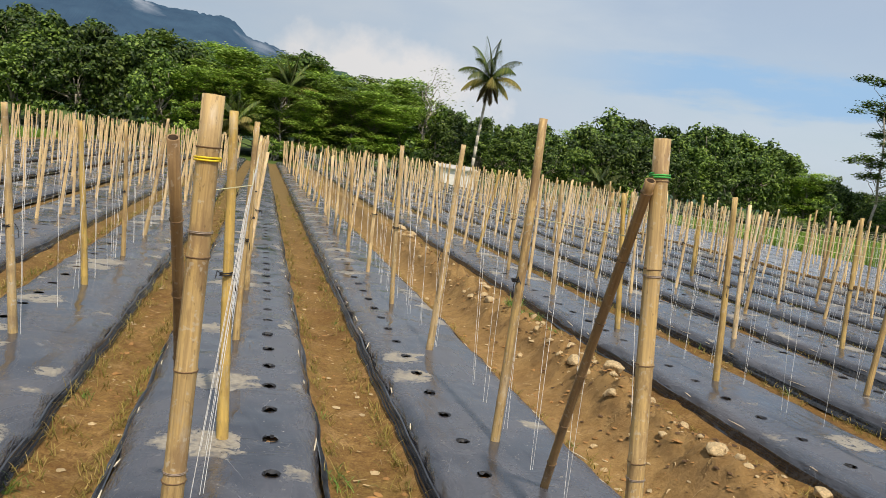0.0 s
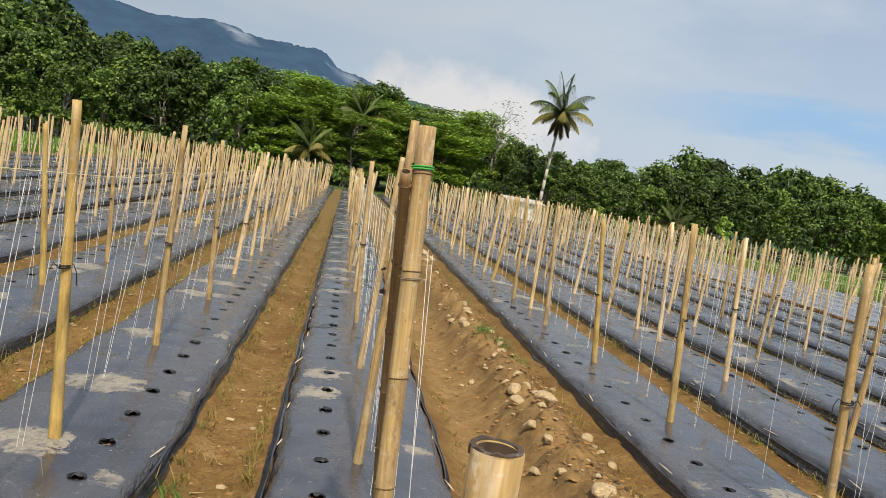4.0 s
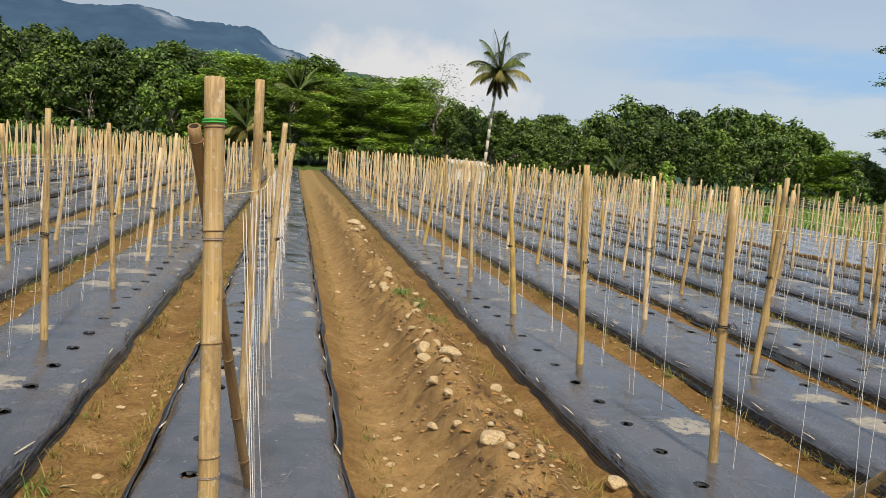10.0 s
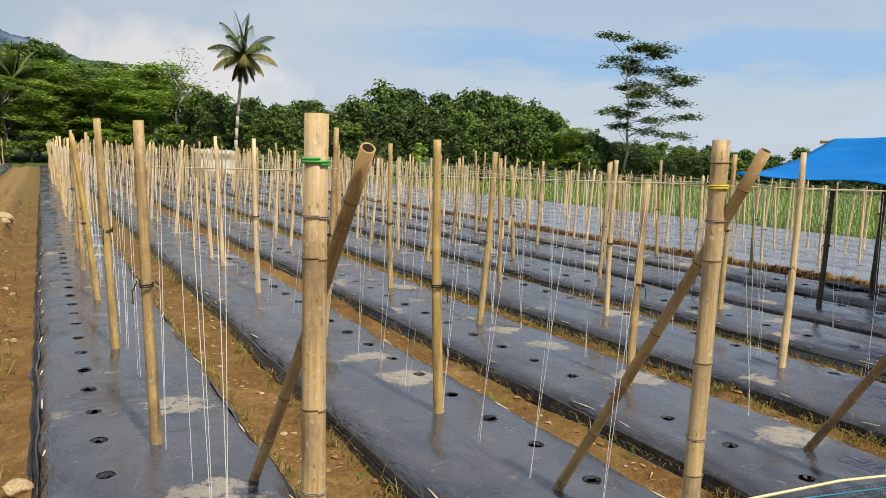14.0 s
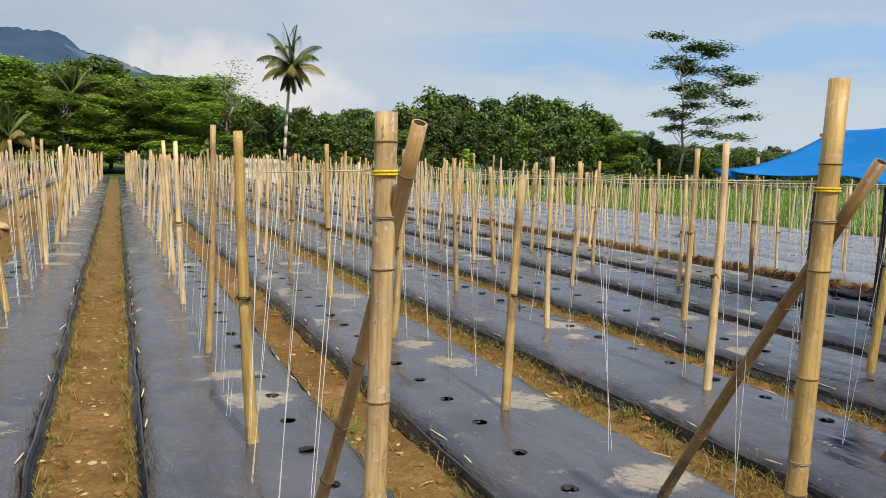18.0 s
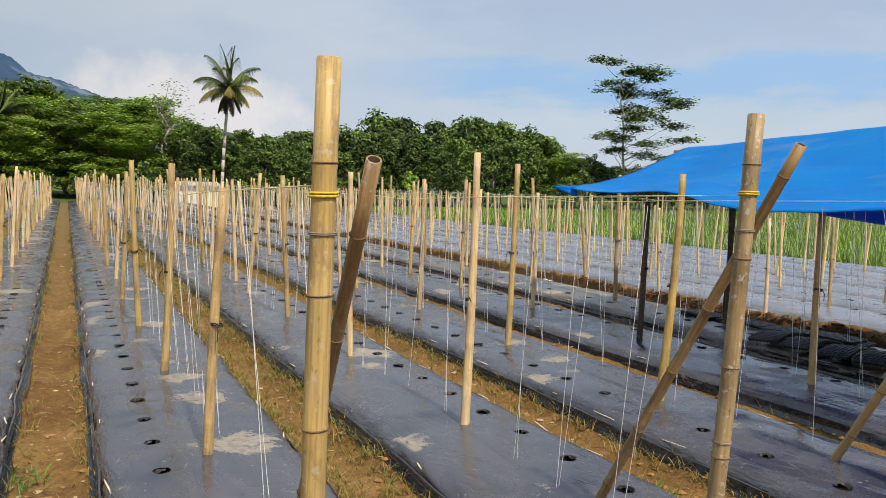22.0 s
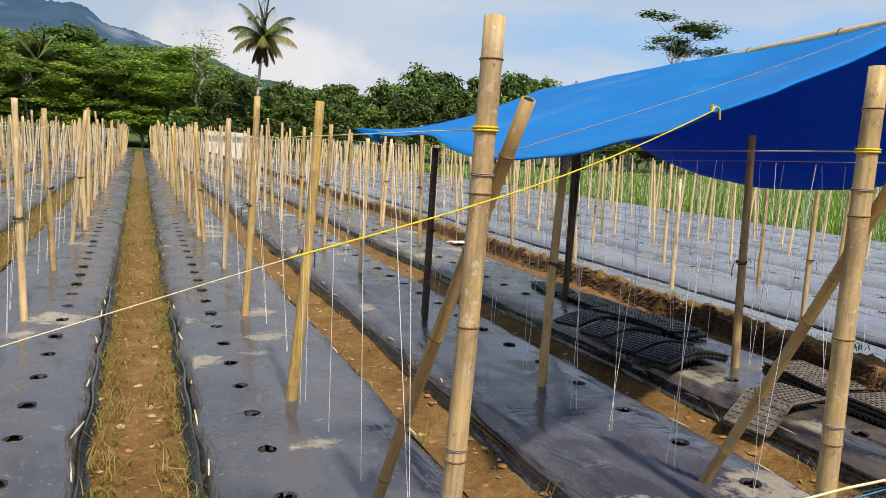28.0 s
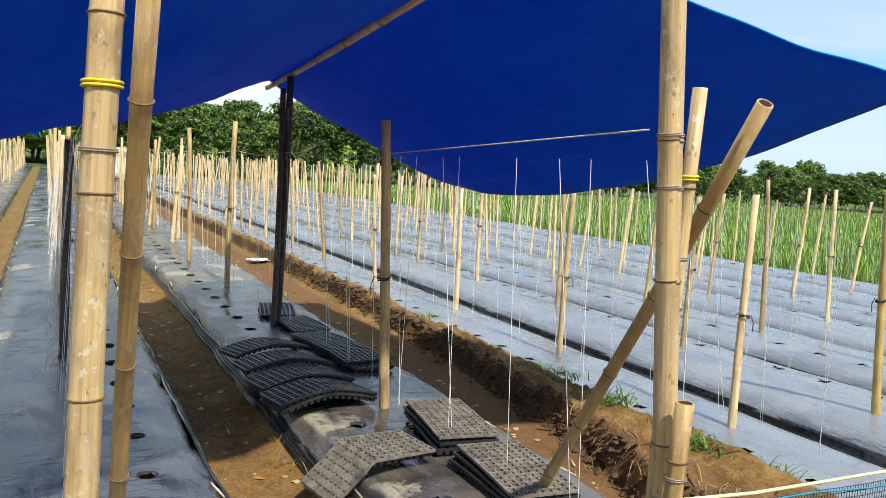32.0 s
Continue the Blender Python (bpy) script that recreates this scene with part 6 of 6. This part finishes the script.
used = set()
for line, (yy, step) in enumerate(((69, 2.7), (74, 3.0), (81, 3.6))):
    x = -64
    while x < 140:
        px, py = x + rng.uniform(-1, 1), yy + rng.uniform(-1.6, 1.6)
        if px > 62:
            py = yy - 0.35 * (px - 62) + rng.uniform(-2, 2)
        h = canopy(px) * (0.80 if line == 0 else 0.94 if line == 1 else 1.02) * rng.uniform(0.90, 1.07) * (py / 75.0)
        light = (-6 < px < 16 and rng.random() < 0.8) or rng.random() < 0.06
        src = rng.choice(flat if light else proto)
        sc = h / (9.4 if light else 8.1)
        if src in used:
            forest_copy(src, px, py, max(0.8, sc * 1.12), rng.uniform(0, 360), sc)
        else:
            used.add(src)
            src.matrix_basis = pose(px, py, ground_z(px, py) - 0.1, 0, 0, rng.uniform(0, 360)) @ Matrix.Diagonal((sc, sc, sc, 1))
        x += step * rng.uniform(0.75, 1.25)
x = -60
while x < 120:
    px, py = x, 64.5 + rng.uniform(-1.2, 1.2)
    if px > 62:
        py -= 0.35 * (px - 62)
    src = rng.choice(shrub)
    sc = rng.uniform(0.7, 1.25)
    if src in used:
        forest_copy(src, px, py, sc, rng.uniform(0, 360), sc * rng.uniform(0.8, 1.2))
    else:
        used.add(src)
        src.matrix_basis = pose(px, py, ground_z(px, py) - 0.1) @ Matrix.Diagonal((sc, sc, sc, 1))
    x += rng.uniform(3.5, 8.0)

# tall lone albizia over the wood
lone = plant_tree(flat_tree(91, 15.6, 5.4, 26, 0.36, 84, 0.34, 0.17, 0.15, 0.50, 2.6), M_LEAF, "tall slender albizia tree with open flat layers of leaves", "tree", GROUP)
lone.matrix_basis = pose(58.0, 63.5, ground_z(58, 63.5) - 0.1)
thin = plant_tree(flat_tree(92, 9.6, 2.2, 13, 0.26, 7, 0.45), M_LEAF, "thin sparse tree with few leaves beside the palm", "tree", GROUP)
thin.matrix_basis = pose(14.0, 68.5, ground_z(14, 68.5) - 0.1)


def coconut(x, y, trunk_h, lean, fronds, length, seed, droopy, label, dry=5):
    g = random.Random(seed)
    z0 = ground_z(x, y) - 0.2
    t = empty("coconut_palm", pose(x, y, z0), label, "palm tree")
    tr = Soup()
    pts = [Vector((lean[0] * (i / 10) ** 1.6, lean[1] * (i / 10) ** 1.6, trunk_h * i / 10)) for i in range(11)]
    for i in range(10):
        tr.rod(pts[i], pts[i + 1], 0.165 - 0.006 * i, 9, 0.159 - 0.006 * i)
    part("trunk", tr.mesh("trunk", M_PALMBARK, True), t)
    head = pts[-1]
    for k in range(fronds + dry):
        isdry = k >= fronds
        a = k * 2.399 + g.uniform(-0.2, 0.2)
        el = g.uniform(-1.15, -0.75) if isdry else math.radians(88 - 100 * ((k + 0.5) / fronds) ** 1.1) + g.uniform(-0.08, 0.08)
        L = length * g.uniform(0.9, 1.05) * (0.66 if isdry else 0.80 + 0.24 * max(0.0, math.sin(el)))
        s = Soup()
        d = Vector((math.cos(a) * math.cos(el), math.sin(a) * math.cos(el), math.sin(el)))
        pos, seg = Vector(head), 12
        rib = [pos.copy()]
        for i in range(seg):
            d = (d + Vector((0, 0, -droopy * (0.3 + i / seg)))).normalized()
            pos = pos + d * (L / seg)
            rib.append(pos.copy())
        s.tube(rib, 0.022, 4)
        for i in range(1, seg + 1):
            dd = (rib[i] - rib[i - 1]).normalized()
            side = dd.cross(Vector((0, 0, 1)))
            side = side.normalized() if side.length > 0.05 else Vector((math.sin(a), -math.cos(a), 0))
            ll = L * 0.22 * math.sin(math.pi * min(0.97, 0.12 + 0.86 * i / seg)) + 0.12
            for f in (0.0, 0.2, 0.4, 0.6, 0.8):
                p = rib[i - 1].lerp(rib[i], f)
                for sg in (-1, 1):
                    v = (side * sg * 0.8 + dd * 0.65 + Vector((0, 0, -0.75))).normalized()
                    s.blade(p, v, ll * g.uniform(0.8, 1.15), 0.065, 0.5)
        part("frond", s.mesh("frond", M_DRYFROND if isdry else M_OLDFROND if k > fronds * 0.62 else M_FROND), t, "brown dry hanging frond" if isdry else "")
    nuts = Soup()
    for _ in range(9):
        a = g.uniform(0, 6.28)
        c = head + Vector((math.cos(a) * 0.3, math.sin(a) * 0.3, -0.3 - 0.35 * g.random()))
        nuts.add([(c.x + p[0] * 0.14, c.y + p[1] * 0.14, c.z + p[2] * 0.18) for p in ico], icf)
    part("coconut_bunch", nuts.mesh("coconut_bunch", M_DRYFROND, True), t, "bunch of brown coconuts")
    return t


coconut(18.2, 67.0, 10.1, (0.6, 0.0), 20, 3.7, 3, 0.17, "tall slender coconut palm standing above the wood", 5)
coconut(1.2, 70.5, 6.5, (0.4, 0.0), 20, 3.2, 4, 0.10, "shorter coconut palm among light green trees", 3)
coconut(-2.2, 65.0, 3.0, (-0.2, 0.0), 16, 2.8, 6, 0.12, "low young coconut palm at the foot of the wood", 2)
coconut(29.5, 64.0, 2.2, (0.1, 0.0), 13, 2.1, 7, 0.11, "small palm in front of the dark wood", 2)


# ---- small white building behind the field ----
def build_house(x, y, w, d, h):
    z = ground_z(x, y)
    t = empty("shed", pose(x, y, z), "small low white-walled shed behind the field", "shed")
    s = Soup()
    s.box((-w / 2, -d / 2, 0), (w / 2, d / 2, h))
    part("wall", s.mesh("wall", M_WALLW), t)
    s = Soup()
    s.add([(-w / 2 - 0.2, -d / 2 - 0.3, h + 0.02), (w / 2 + 0.2, -d / 2 - 0.3, h + 0.02), (w / 2 + 0.2, d / 2 + 0.2, h + 0.3), (-w / 2 - 0.2, d / 2 + 0.2, h + 0.3),
           (-w / 2 - 0.2, -d / 2 - 0.3, h + 0.10), (w / 2 + 0.2, -d / 2 - 0.3, h + 0.10), (w / 2 + 0.2, d / 2 + 0.2, h + 0.38), (-w / 2 - 0.2, d / 2 + 0.2, h + 0.38)],
          [(3, 2, 1, 0), (4, 5, 6, 7), (0, 1, 5, 4), (1, 2, 6, 5), (2, 3, 7, 6), (3, 0, 4, 7)])
    part("roof", s.mesh("roof", M_ROOF), t, "pale sheet roof")


build_house(15.5, 62.0, 2.9, 2.0, 1.6)


# ---- far hills ----
def ridge_mesh(name, ys, profile, depth, rough, mat, step, label, trees):
    px = [p[0] for p in profile]
    pz = [p[1] for p in profile]
    vs, fs = [], []
    xs = [px[0] + step * i for i in range(int((px[-1] - px[0]) / step) + 1)]
    rows = 9
    for j in range(rows):
        t = j / (rows - 1)
        for x in xs:
            h = float(np.interp(x, px, pz))
            q = math.sin(t * math.pi / 2)
            z = -6 + (h + 6) * q + rough * noise.fractal((x * 0.02, t * 3, 1.0), 1.0, 2.0, 4) * t
            z += trees * (0.5 + noise.noise((x * 0.9 / trees, 0.3, t * 5))) * max(0.0, noise.noise((x * 0.013, 2.0, t)) + 0.55) * t
            vs.append((x, ys - depth * (1 - t), z))
    w = len(xs)
    for j in range(rows - 1):
        for i in range(w - 1):
            a = j * w + i
            fs.append((a, a + 1, a + w + 1, a + w))
    tagged(new(name, mesh_of(name, vs, fs, mat, False)), label, "backdrop", kind="structure")


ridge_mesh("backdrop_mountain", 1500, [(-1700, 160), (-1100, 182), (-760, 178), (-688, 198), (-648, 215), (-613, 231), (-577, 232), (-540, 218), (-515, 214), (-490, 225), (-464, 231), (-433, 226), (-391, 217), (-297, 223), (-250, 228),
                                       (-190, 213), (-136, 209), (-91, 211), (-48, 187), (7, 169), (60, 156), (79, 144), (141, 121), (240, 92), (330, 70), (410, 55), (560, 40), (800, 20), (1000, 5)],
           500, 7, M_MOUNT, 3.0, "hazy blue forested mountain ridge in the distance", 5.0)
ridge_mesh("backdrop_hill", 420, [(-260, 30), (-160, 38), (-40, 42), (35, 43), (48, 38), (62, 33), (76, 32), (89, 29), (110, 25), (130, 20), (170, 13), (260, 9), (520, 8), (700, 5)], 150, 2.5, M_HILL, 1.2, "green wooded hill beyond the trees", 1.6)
